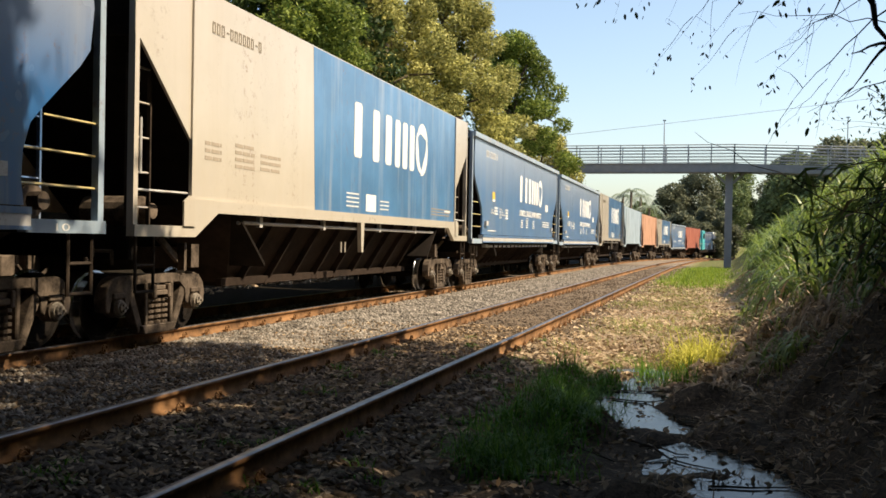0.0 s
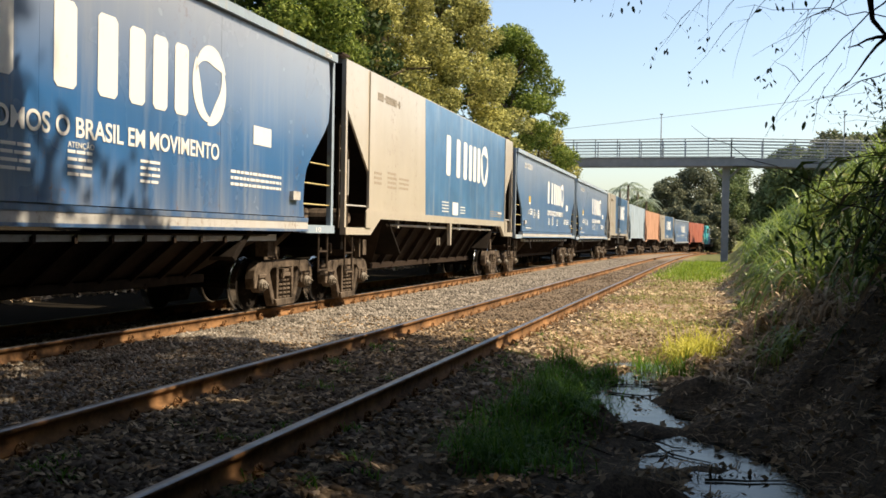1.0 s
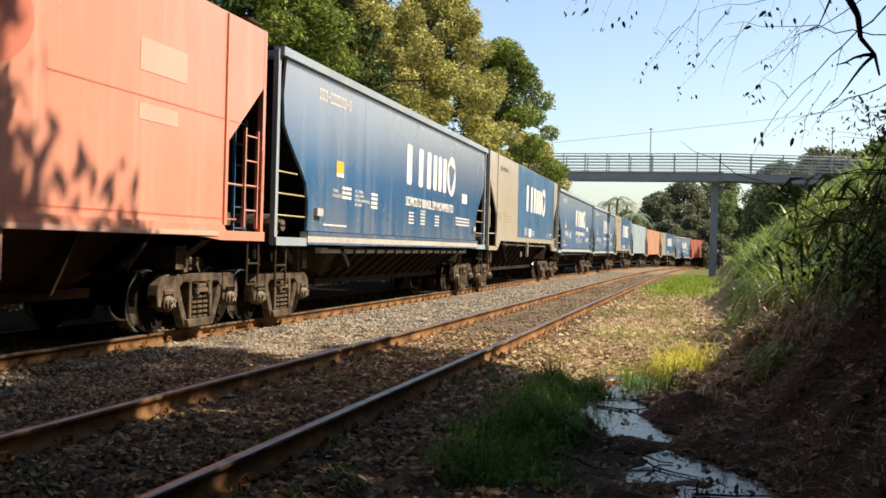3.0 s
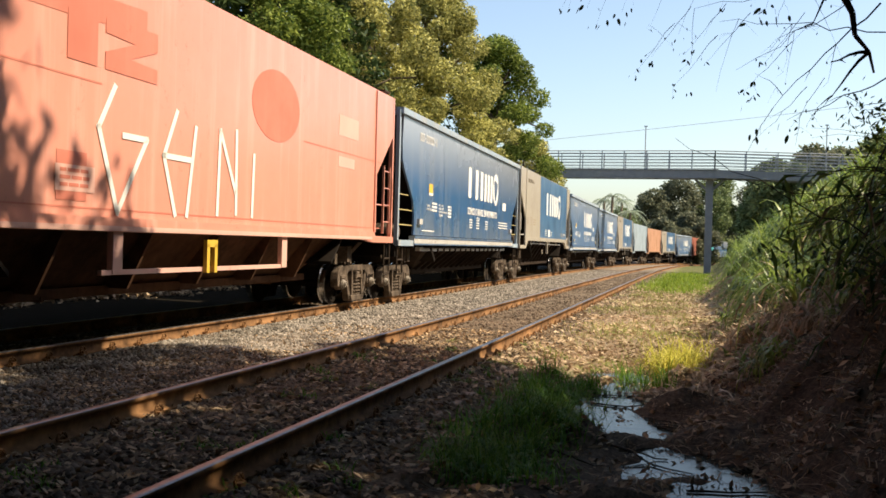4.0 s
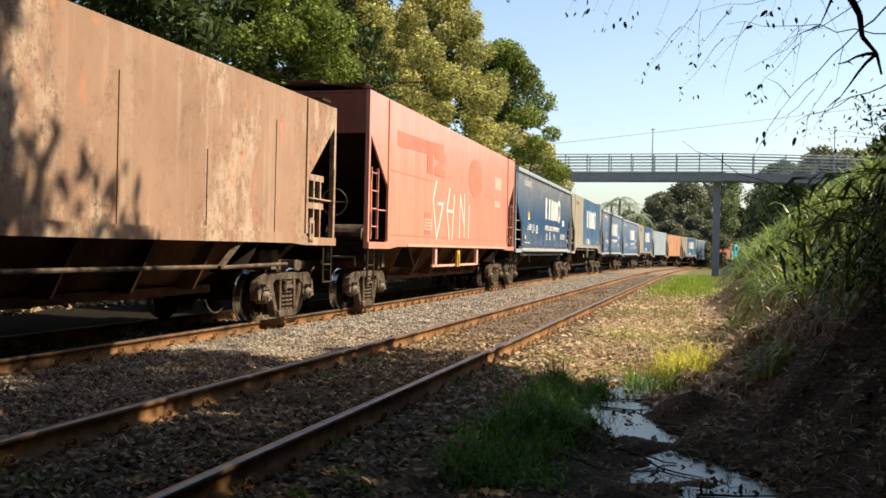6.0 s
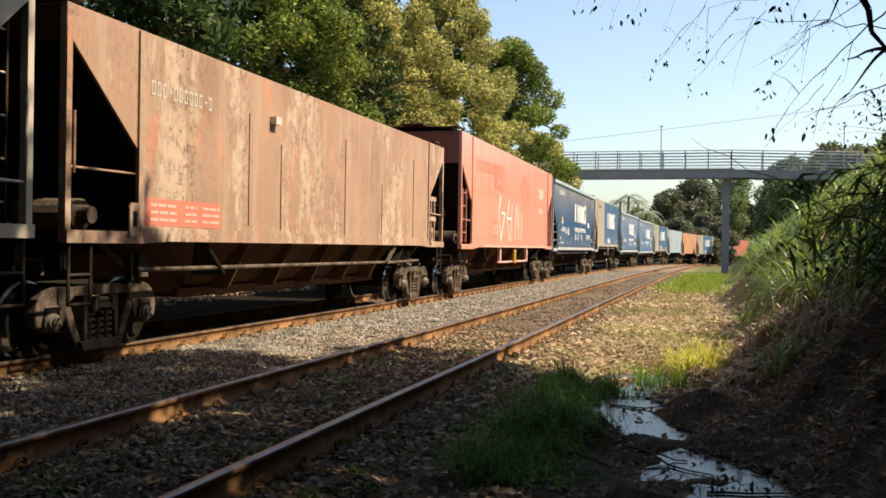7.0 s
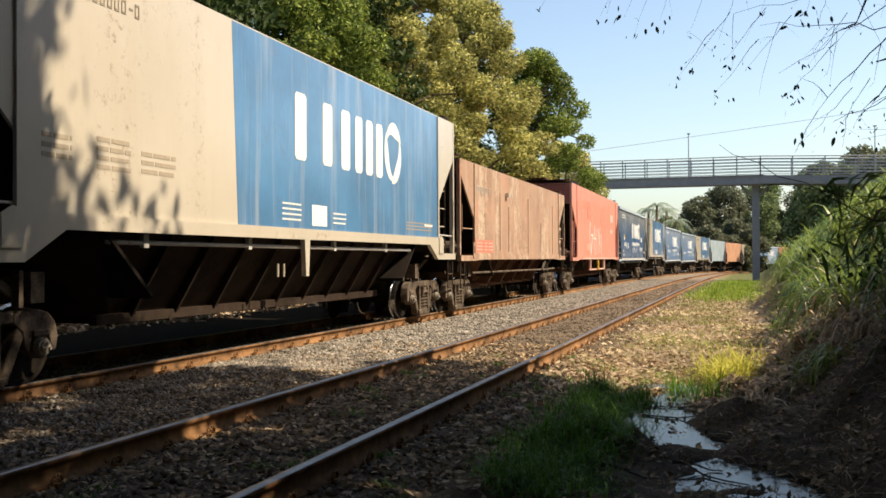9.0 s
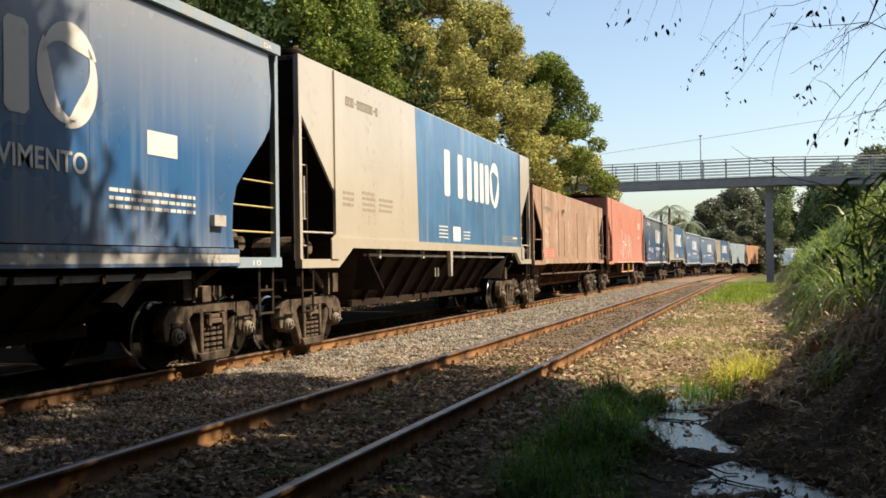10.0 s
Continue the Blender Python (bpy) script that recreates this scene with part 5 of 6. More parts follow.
for i, (x, y, h, sp, n) in enumerate(FAR_TREES):
    tree(x, y, h, sp, "leaf_hazy" if i % 3 else "leaf_mid", int(n * 1.7), 0.34, 200 + i, "distant rounded tree beyond the footbridge", low=0.02, clumps=24)


def palm(x, y, high, seed):
    rng = np.random.default_rng(seed)
    root = tagged(new("palm_tree"), "distant pale green palm with arching fronds", "palm", "palms beyond the bridge")
    root.location = (x, y, ground_z(x, y))
    bm = bmesh.new()
    tube(bm, (0, 0, -0.2), (0.2, 0, high), 0.28, 10, 0.18)
    part("trunk", bm, M["bark"], root, "", 0, True)
    for k in range(16):
        a = k * math.tau / 16 + rng.normal() * 0.15
        lift = rng.uniform(0.1, 1.0)
        bm = bmesh.new()
        out, side = Vector((math.cos(a), math.sin(a), 0)), Vector((-math.sin(a), math.cos(a), 0))
        spine = [Vector((0.2, 0, 0)) + out * 2.9 * t + Vector((0, 0, high + lift * 2.1 * t - 3.0 * t * t)) for t in [j / 12 for j in range(13)]]
        for j in range(12):
            tube(bm, spine[j], spine[j + 1], 0.035, 4)
            for sg in (-1, 1):        # narrow drooping leaflets on both sides
                L = 0.85 * math.sin(math.pi * min(1, j / 12 + 0.15)) + 0.15
                tip = spine[j] + side * sg * L * 0.75 + out * L * 0.4 + Vector((0, 0, -0.45 * L))
                bm.faces.new([bm.verts.new(v) for v in (spine[j], spine[j] + out * 0.11, tip)])
        part("frond", bm, M["palm"], root)
    return root


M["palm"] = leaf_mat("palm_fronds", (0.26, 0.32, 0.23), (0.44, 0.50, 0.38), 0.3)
palm(-13.0, 150, 8.0, 1)
palm(-10.4, 153, 6.8, 2)
palm(-15.2, 160, 7.8, 3)
palm(-12.0, 156, 7.6, 5)

# out-of-view trees placed to shade the near ground and block some skylight
SHADE_TREES = [
    # x, y, height, spread, number of leaves, lean over the ditch
    (5.6, 8.2, 11, 5.2, 4300, -0.4), (6.0, -0.5, 12, 5.6, 7000, -1.8), (11.5, 5.0, 13, 5.0, 3000, 0.0), (11.5, -5.0, 13, 5.0, 9000, 0.0), (6.0, -9.0, 12, 5.5, 9000, -1.0),
    (6.8, 5.6, 15.5, 5.0, 17000, -10.5), (6.6, 1.4, 15, 5.4, 18000, -9.0), (6.8, -2.6, 12, 5.6, 12000, -9.5), (-1.2, -7.0, 12, 6.0, 16000, 0.6), (6.8, 0.0, 10.5, 4.6, 9000, -5.0),
    (6.2, 10.9, 5.6, 3.0, 5200, -4.6), (9.5, 10.5, 9, 3.4, 7000, 0.0), (6.5, 6.8, 5.1, 2.7, 8500, -8.3),
]
for i, (x, y, h, sp, n, ln) in enumerate(SHADE_TREES):
    tree(x, y, h, sp, "leaf_dark", int(n * 1.1), 0.17, 300 + i, "unseen tree placed on the bank to cast shade", low=0.30, clumps=48, lean=(ln, 0.6))


def hedge(x0, x1, y0, y1, z, high, count, size, mat, seed, label):
    """Dense undergrowth as one mass of leaves."""
    rng = np.random.default_rng(seed)
    n = int((y1 - y0) * 1.4)
    cs = [(rng.uniform(x0, x1), rng.uniform(y0, y1), 0) for _ in range(n)]
    cs = [(x, y, ground_z(x, y) + rng.uniform(0.2, high)) for x, y, _ in cs]
    rs = [(rng.uniform(0.8, 1.5) * min(1.0, 0.4 + high * 0.3),) * 3 for _ in cs]
    vs, fs = leaf_cloud(rng, cs, rs, count, size, core=0.3)
    return tagged(new("undergrowth", raw_mesh("undergrowth", vs, fs, M[mat])), label, "bushes", kind="stuff")


# unseen trees added around the camera to weaken the skylight
SKY_BLOCKERS = [(-1.0, -14.0, 15, 6.0), (-9.0, -13.0, 16, 6.0), (-17.0, -8.0, 16, 6.0), (-24.0, 0.0, 16, 6.0), (19.0, 10.0, 15, 6.0), (19.0, -2.0, 16, 6.0), (-15.0, 5.0, 16, 5.5), (-14.5, -3.5, 16, 5.5), (-7.0, -6.5, 15, 5.0), (3.0, -8.0, 15, 5.5),
                (22.0, 20.0, 13, 6.0), (22.5, 29.0, 12.5, 6.0), (23.0, 38.0, 13, 6.0), (25.0, 47.0, 13, 6.0), (27.0, 57.0, 13, 6.0), (20.0, -12.0, 15, 6.0), (12.0, -14.0, 15, 6.0)]
for i, (x, y, h, sp) in enumerate(SKY_BLOCKERS):
    tree(x, y, h, sp, "leaf_dark", 9000, 0.32, 400 + i, "unseen tree added to block skylight over the cutting", low=0.05, clumps=30)
hedge(-20.0, -16.5, -2, 74, 0, 7.0, 46000, 0.18, "leaf_dark", 6, "tall dark thicket under the trees behind the train")
hedge(-18.4, -15.6, -2, 72, 0, 3.2, 40000, 0.16, "leaf_dark", 5, "dense dark undergrowth on the slope behind the train")


# ---- grass, reeds, litter, stones ----
def blades(name, rng, pts, length, width, bend, mat, label, category, up=0.9, segs=3):
    """Tapered bent blades standing at pts, as one mass."""
    pts = np.asarray(pts, float)
    n = len(pts)
    a = rng.random(n) * math.tau
    out = np.stack([np.cos(a), np.sin(a), np.zeros(n)], 1)
    sidev = np.stack([-np.sin(a), np.cos(a), np.zeros(n)], 1)
    L = length * (0.55 + 0.9 * rng.random(n))
    bd = bend * (0.4 + 1.2 * rng.random(n))
    w = width * (0.6 + 0.8 * rng.random(n))
    rows = []
    for k in range(segs + 1):
        t = k / segs
        ang = bd * t
        p = pts + out * (L * (np.sin(ang) * t * 0.8))[:, None] + np.array([0, 0, 1.0]) * (L * t * np.cos(ang) * up)[:, None]
        ww = (w * (1 - t) ** 0.7 * 0.5 + 0.0006)[:, None]
        rows.append((p - sidev * ww, p + sidev * ww))
    verts = np.stack([v for r in rows for v in r], 1).reshape(-1, 3)
    base = np.arange(n)[:, None] * (2 * (segs + 1))
    faces = np.concatenate([base + np.array([[2 * k, 2 * k + 1, 2 * k + 3, 2 * k + 2]]) for k in range(segs)], 0)
    ob = new(name, raw_mesh(name, verts, faces, M[mat]))
    return tagged(ob, label, category, kind="stuff")


def scatter(rng, n, x0, x1, y0, y1, clump=0, spread=0.15, lift=0.0, near=1.0):
    """n places on the ground, gathered in clumps, denser towards y0 where near > 1."""
    if clump:
        m = max(1, n // clump)
        cx, cy = rng.uniform(x0, x1, m), y0 + (y1 - y0) * rng.random(m) ** near
        k = rng.integers(0, m, n)
        x, y = cx[k] + rng.normal(size=n) * spread, cy[k] + rng.normal(size=n) * spread
    else:
        x, y = rng.uniform(x0, x1, n), y0 + (y1 - y0) * rng.random(n) ** near
    x = x + np.array([shift(v) for v in y])
    return np.array([(a, b, ground_z(a, b) + lift) for a, b in zip(x, y)])


# brighter copy of the grass colour, standing in for sunlit grass
M["grass_lit"] = leaf_mat("sunlit_grass", (0.09, 0.16, 0.015), (0.26, 0.34, 0.04), 0.4)
rg = np.random.default_rng(77)


def upslope(pts):
    """Keep what stands on the bank's slope, higher up where the ditch is wet."""
    return np.array([p for p in pts if p[0] - shift(p[1]) > max(0.7, 1.9 - 0.2 * (p[1] - 9))])


def uneven(pts, low=0.4):
    """Growth that swells and thins along the bank, and is short near its foot."""
    return np.array([min(1.0, 0.32 + 0.32 * (p[0] - shift(p[1]) - 0.7)) * (low + 1.5 * max(0.0, 0.45 + noise.noise((p[0] * 0.9, p[1] * 0.55, 5.0)))) for p in pts])


def tussocks(name, rng, roots, each, length, width, bend, mat, label, category, spread=0.07, segs=6):
    """Clumps of broad arching leaves, each clump springing from one root."""
    at = np.repeat(np.asarray(roots, float), each, 0)
    at[:, :2] += rng.normal(size=(len(at), 2)) * spread
    size = np.repeat(length * (0.6 + 0.8 * rng.random(len(roots))), each)
    return blades(name, rng, at, size, width, bend, mat, label, category, 0.95, segs)


def sparse(pts, freq, level_at, seed):
    """Drop what falls in the bare hollows of a slow noise."""
    return pts[[noise.noise((p[0] * freq, p[1] * freq * 0.7, seed)) > level_at for p in pts]]


reed_roots = sparse(upslope(scatter(rg, 560, 0.7, 6.5, 9.5, 30.0, 0, 0, -0.04, 1.2)), 1.0, -0.18, 8.0)
tussocks("reed_bank", rg, reed_roots, 15, 0.78 * np.clip(uneven(reed_roots), 0.45, 1.5), 0.05, 1.9, "reed", "tall arching green reeds covering the bank", "reeds")
lush_roots = sparse(upslope(scatter(rg, 700, 1.15, 6.5, 11.0, 34.0, 0, 0, -0.04, 1.1)), 0.8, -0.12, 3.0)
tussocks("reed_bank", rg, lush_roots, 13, 0.85, 0.06, 1.6, "reed_lit", "reeds on the bank coloured lighter, as if sunlit", "reeds")
tussocks("reed_bank", rg, scatter(rg, 900, 2.0, 9.0, 28.0, 74.0, 0, 0, -0.04, 1.2), 12, 0.95, 0.085, 1.9, "reed_lit", "tall green reeds further along the bank", "reeds", 0.12, 4)
dead_roots = upslope(scatter(rg, 80, 0.7, 5.5, 9.0, 24.0, 0, 0, -0.03, 1.3))
tussocks("reed_bank", rg, dead_roots, 12, 0.75, 0.036, 2.5, "straw", "dry drooping straw among the bank's reeds", "dry grass", 0.1)
foot_roots = scatter(rg, 90, 0.55, 1.7, 10.2, 15.5, 0, 0, -0.03)
tussocks("reed_bank", rg, foot_roots[:50], 11, 0.42, 0.032, 2.3, "straw", "dry drooping straw at the foot of the bank", "dry grass", 0.1)
tussocks("reed_bank", rg, foot_roots[50:], 10, 0.45, 0.036, 1.8, "reed", "low green reeds at the foot of the bank", "reeds", 0.08)
blades("grass_patch", rg, scatter(rg, 5200, -1.75, -1.05, 6.3, 11.6, 40, 0.12, -0.02), 0.30, 0.012, 1.3, "grass", "lush green grass beside the puddle", "grass")
blades("grass_patch", rg, scatter(rg, 900, -0.46, 0.05, 12.9, 14.4, 60, 0.11, -0.02), 0.52, 0.022, 1.3, "grass_yellow", "sunlit yellow-green grass at the foot of the bank", "grass")
blades("grass_patch", rg, scatter(rg, 5500, -2.1, 0.0, 13.0, 42.0, 40, 0.25, -0.02), 0.18, 0.012, 1.2, "grass_dry", "low yellow-green grass on the dry verge", "grass")
blades("grass_patch", rg, scatter(rg, 6000, -1.6, 0.3, 34.0, 66.0, 30, 0.4, -0.02), 0.30, 0.03, 1.2, "grass_lit", "bright green grass strip by the footbridge", "grass")
blades("weeds", rg, scatter(rg, 1400, -4.2, -1.6, 4.5, 14.0, 22, 0.05, -0.01), 0.11, 0.010, 1.3, "grass", "small green weeds between the rails", "weeds")
blades("weeds", rg, scatter(rg, 260, -1.0, -0.2, 11.6, 12.8, 26, 0.07, -0.02), 0.38, 0.012, 0.7, "grass", "upright green water weeds in the puddle", "weeds")
blades("straw_litter", rg, scatter(rg, 7000, -1.9, 1.3, 11.0, 34.0, 6, 0.2, 0.012, 1.4), 0.22, 0.016, 3.0, "straw", "scattered dry straw on the verge", "dry grass", 0.16)
blades("straw_litter", rg, scatter(rg, 4500, -0.3, 1.8, 5.0, 15.0, 8, 0.2, 0.02), 0.34, 0.010, 3.0, "litter", "dead brown leaves fallen down the bank", "dead leaves", 0.22)

blades("reed_stems", rg, scatter(rg, 620, 0.0, 1.2, 10.6, 15.0, 7, 0.2, 0.04), 0.45, 0.034, 1.3, "straw", "dry fallen reed stems at the foot of the bank", "dry reeds", 0.30)

canes = np.concatenate([scatter(rg, 70, 2.0, 2.9, 8.5, 10.5, 24, 0.14, -0.03), scatter(rg, 120, 2.6, 4.4, 10.0, 15.0, 30, 0.2, -0.03)])
blades("cane_clump", rg, canes, 1.35, 0.045, 1.5, "reed", "tall shaded canes with drooping leaves on the bank", "canes", 1.1, 6)


def chips(name, rng, pts, size, mat, label, category, thick=0.12):
    """Small curled leaves or splinters lying at pts."""
    n = len(pts)
    u = rng.normal(size=(n, 3)) * np.array([1, 1, 0.35])
    u /= np.linalg.norm(u, axis=1)[:, None]
    v = np.cross(u, np.array([0, 0, 1.0]) + 0.5 * rng.normal(size=(n, 3)))
    v /= np.linalg.norm(v, axis=1)[:, None]
    s = (size * (0.5 + rng.random(n)))[:, None]
    up = np.array([0, 0, 1.0]) * s * thick
    q = np.stack([pts - u * s, pts + v * s * 0.45 + up, pts + u * s + up * 0.5, pts - v * s * 0.45 + up], 1).reshape(-1, 3)
    return tagged(new(name, raw_mesh(name, q, np.arange(n * 4).reshape(-1, 4), M[mat])), label, category, kind="stuff")


chips("leaf_litter", rg, scatter(rg, 16000, -6.2, -0.6, 3.6, 16.0, 10, 0.16, 0.012), 0.035, "litter", "dead leaves and bits scattered over the dirt", "dead leaves")
chips("straw_litter", rg, scatter(rg, 2600, 0.0, 1.3, 11.4, 16.5, 7, 0.2, 0.03), 0.085, "straw", "broad dry reed leaves fallen at the foot of the bank", "dead leaves", 0.3)
chips("leaf_litter", rg, scatter(rg, 9000, -0.2, 2.6, 5.0, 22.0, 8, 0.2, 0.02), 0.04, "litter", "brown leaf litter at the foot of the bank", "dead leaves")
chips("straw_litter", rg, scatter(rg, 14000, -2.3, 1.4, 11.2, 40.0, 6, 0.3, 0.015, 1.4), 0.055, "straw", "pale dry leaf litter on the sunlit verge", "dead leaves")


chips("floating_litter", rg, np.column_stack([rg.uniform(-1.5, 0.6, 420), rg.uniform(4.5, 13.0, 420), np.full(420, WATER_Z + 0.006)]), 0.035, "litter", "dead leaves floating on the puddle", "dead leaves", 0.03)


def fallen_sticks():
    """Thin sticks lying across the puddle and the mud."""
    rnd = random.Random(9)
    for k in range(16):
        x, y, a, L = rnd.uniform(-1.3, 0.9), rnd.uniform(5.6, 11.6), rnd.uniform(-0.6, 0.6), rnd.uniform(0.35, 0.9)
        bm = bmesh.new()
        p = Vector((x - 0.5 * L * math.cos(a), y - 0.5 * L * math.sin(a), 0))
        for j in range(4):
            q = p + Vector((math.cos(a), math.sin(a), 0)) * L / 4
            a += rnd.uniform(-0.3, 0.3)
            for v in (p, q):
                v.z = max(ground_z(v.x, v.y), WATER_Z) + 0.012
            tube(bm, p, q, 0.011 - 0.0015 * j, 5, 0.0095 - 0.0015 * j)
            p = q
        tagged(part("fallen_stick", bm, M["twig"]), "thin dark fallen stick lying in the wet ditch", "stick", "sticks in the ditch")


fallen_sticks()


def heaps(rng, n, x0, x1, y0, y1, each):
    """Places piled into low mounds."""
    c = np.column_stack([rng.uniform(x0, x1, n), rng.uniform(y0, y1, n)])
    out = []
    for cx, cy in c:
        cx += shift(cy)
        w, l, hgt = rng.uniform(0.25, 0.5), rng.uniform(0.5, 1.4), rng.uniform(0.25, 0.5)
        d = rng.normal(size=(each, 2)) * 0.5
        z = hgt * np.exp(-(d ** 2).sum(1) * 2) * rng.random(each) ** 0.3
        out += [(cx + a * w, cy + b * l, ground_z(cx + a * w, cy + b * l) + h) for (a, b), h in zip(d, z)]
    return np.array(out)


chips("straw_heaps", rg, heaps(rg, 40, -14.0, -12.8, 10.0, 60.0, 240), 0.09, "straw", "heaps of dry cut straw beyond the train", "straw", 0.5)


def stones(name, rng, pts, size, mat, label):
    """Angular ballast stones: squashed octahedra with uneven corners."""
    n = len(pts)
    dirs = np.array([(1, 0, 0), (0, 1, 0), (-1, 0, 0), (0, -1, 0), (0, 0, 1), (0, 0, -1)], float)
    s = size * (0.5 + rng.random(n))
    v = dirs[None] * (0.6 + 0.8 * rng.random((n, 6, 1))) * s[:, None, None]
    v += rng.normal(size=v.shape) * s[:, None, None] * 0.18
    v[:, :, 2] *= 0.75
    a = rng.random(n) * math.tau
    c, sn = np.cos(a)[:, None], np.sin(a)[:, None]
    x, y = v[:, :, 0] * c - v[:, :, 1] * sn, v[:, :, 0] * sn + v[:, :, 1] * c
    v = np.stack([x, y, v[:, :, 2]], 2) + pts[:, None, :]
    f = np.array([(0, 1, 4), (1, 2, 4), (2, 3, 4), (3, 0, 4), (1, 0, 5), (2, 1, 5), (3, 2, 5), (0, 3, 5)])
    faces = (np.arange(n)[:, None, None] * 6 + f[None]).reshape(-1, 3)
    return tagged(new(name, raw_mesh(name, v.reshape(-1, 3), faces, M[mat])), label, "ballast", kind="stuff")


M["stone"] = simple("ballast_stone", (0.06, 0.052, 0.043), (0.305, 0.268, 0.225), 3.0, 0.9, 0, 0.3, 0.55)
M["stone_dirty_shaded"] = simple("dirty_shaded_stone", (0.055, 0.042, 0.032), (0.18, 0.135, 0.097), 3.0, 0.95, 0, 0.3, 0.4)
stones("ballast", rg, scatter(rg, 44000, -7.15, -4.75, 11.5, 70.0, 0, 0.1, 0.0, 1.7), 0.031, "stone", "loose grey ballast stones between the tracks")
stones("ballast", rg, scatter(rg, 4200, -7.15, -4.75, 4.0, 12.5, 0, 0.1, 0.0, 1.0), 0.031, "stone", "scattered grey ballast stones in dirt between the tracks")
# darker stones paint the tree shade into the near ballast
stones("ballast", rg, scatter(rg, 11000, -7.15, -4.75, 4.0, 13.5, 0, 0.1, -0.004, 0.9), 0.030, "stone_dirty_shaded", "ballast coloured darker for tree shade between the tracks")
stones("ballast", rg, scatter(rg, 8000, -8.8, -7.3, 6.0, 40.0, 0, 0.1, 0.0, 1.5), 0.038, "stone_dirty_shaded", "dirty ballast under the train")
stones("ballast", rg, scatter(rg, 24000, -4.8, -2.0, 3.0, 70.0, 0, 0.1, -0.005, 2.0), 0.032, "stone_dirty_shaded", "dirty stones and clods around the empty track")


# ---- overhanging branches above the bank ----
def branch_tree():
    rng = np.random.default_rng(12)
    root = tagged(new("overhanging_branch"), "bare dark branch with few hanging leaves above the bank", "branch")
    leaves = []

    def grow(bm, a, b, r, kinks, sag, shoots, depth):
        a, b = Vector(a), Vector(b)
        L = (b - a).length
        pts = []
        for k in range(kinks + 1):
            t = k / kinks
            p = a.lerp(b, t) + Vector(rng.normal(size=3)) * L * 0.013 * (0 if k in (0, kinks) else 1)
            p.z -= sag * L * math.sin(math.pi * t * 0.5) ** 2 * t
            pts.append(p)
        for k in range(kinks):
            tube(bm, pts[k], pts[k + 1], r * (1 - 0.8 * k / kinks), 6, r * (1 - 0.8 * (k + 1) / kinks))
        if depth:
            for _ in range(shoots):
                k = int(rng.integers(1, kinks + 1))
                d = Vector((rng.normal() * 0.8 - 0.35, rng.normal() * 0.5, rng.normal() * 0.6 - 0.35)).normalized()
                grow(bm, pts[k], pts[k] + d * L * rng.uniform(0.16, 0.38), r * 0.42, 4, 0.25, 2, depth - 1)
        if depth < 2:
            for _ in range(int(rng.integers(0, 2))):
                leaves.append((pts[int(rng.integers(2, kinks + 1))], rng.uniform(0.007, 0.013)))

    LIMBS = [((0.70, 6.0, 3.05), (0.99, 6.1, 2.36), 0.030, 6, 0.0, 3), ((1.10, 6.1, 2.95), (-0.05, 6.0, 2.78), 0.004, 9, 0.02, 4),
             ((1.05, 6.1, 2.60), (0.10, 6.0, 2.72), 0.004, 9, 0.05, 4), ((1.0, 6.0, 2.75), (0.42, 6.0, 2.16), 0.006, 8, 0.02, 4),
             ((1.15, 6.1, 2.35), (0.50, 6.0, 2.10), 0.005, 8, 0.04, 4), ((1.1, 6.0, 2.9), (0.2, 5.9, 2.42), 0.004, 8, 0.06, 3),
             ((0.95, 6.0, 1.40), (-0.14, 6.0, 1.93), 0.005, 9, -0.03, 2), ((1.1, 6.0, 1.62), (0.10, 6.0, 1.66), 0.004, 9, -0.06, 2),
             ((1.15, 6.2, 2.1), (0.80, 6.1, 1.2), 0.006, 7, 0.0, 5)]
    for a, b, r, k, sag, sh in LIMBS:
        bm = bmesh.new()
        grow(bm, a, b, r, k, sag, sh, 2)
        part("twig", bm, M["twig"], root)
    # tip, number of leaves, spread and leaf length of each hanging spray
    SPRAYS = [(-1.26, 2.86, 2, 0.03, 0.024), (-0.86, 2.80, 3, 0.03, 0.022), (-0.70, 2.80, 4, 0.05, 0.022), (-0.64, 2.68, 4, 0.03, 0.020), (-0.49, 2.75, 5, 0.04, 0.020),
              (-0.31, 2.66, 3, 0.02, 0.015), (-0.30, 2.47, 5, 0.03, 0.015), (-0.40, 2.37, 5, 0.03, 0.014), (-0.16, 2.29, 7, 0.05, 0.014), (-0.10, 2.48, 7, 0.045, 0.015), (-0.14, 2.60, 5, 0.04, 0.012),
              (0.02, 2.42, 3, 0.03, 0.013), (0.25, 2.24, 11, 0.05, 0.017), (0.36, 2.72, 16, 0.045, 0.024), (0.36, 2.41, 3, 0.02, 0.014), (0.34, 1.97, 4, 0.03, 0.024), (0.52, 2.02, 4, 0.04, 0.024), (0.10, 2.74, 3, 0.02, 0.015)]
    for x, z, n, wide, size in SPRAYS:
        bm = bmesh.new()
        b = (x, 6.0, z)
        grow(bm, (x + 0.18 + 0.1 * rng.random(), 6.0, z + 0.30 if z < 2.6 else 3.25), b, 0.0022, 6, 0.0, 1, 1)
        part("twig", bm, M["twig"], root)
        for _ in range(n):
            leaves.append((Vector(b) + Vector((rng.normal(), rng.normal(), rng.normal() * 0.8)) * wide, size * rng.uniform(0.7, 1.25)))
    vs, n = [], len(leaves)
    for p, s in leaves:
        u = Vector((rng.normal() * 0.5, rng.normal() * 0.5, -1.0 + rng.normal() * 0.4)).normalized()
        v = u.cross(Vector(rng.normal(size=3))).normalized()
        vs += [p, p + u * s * 0.5 + v * s * 0.40, p + u * s * 1.3 + v * s * 0.40, p + u * s * 2.1, p + u * s * 1.3 - v * s * 0.40, p + u * s * 0.5 - v * s * 0.40]
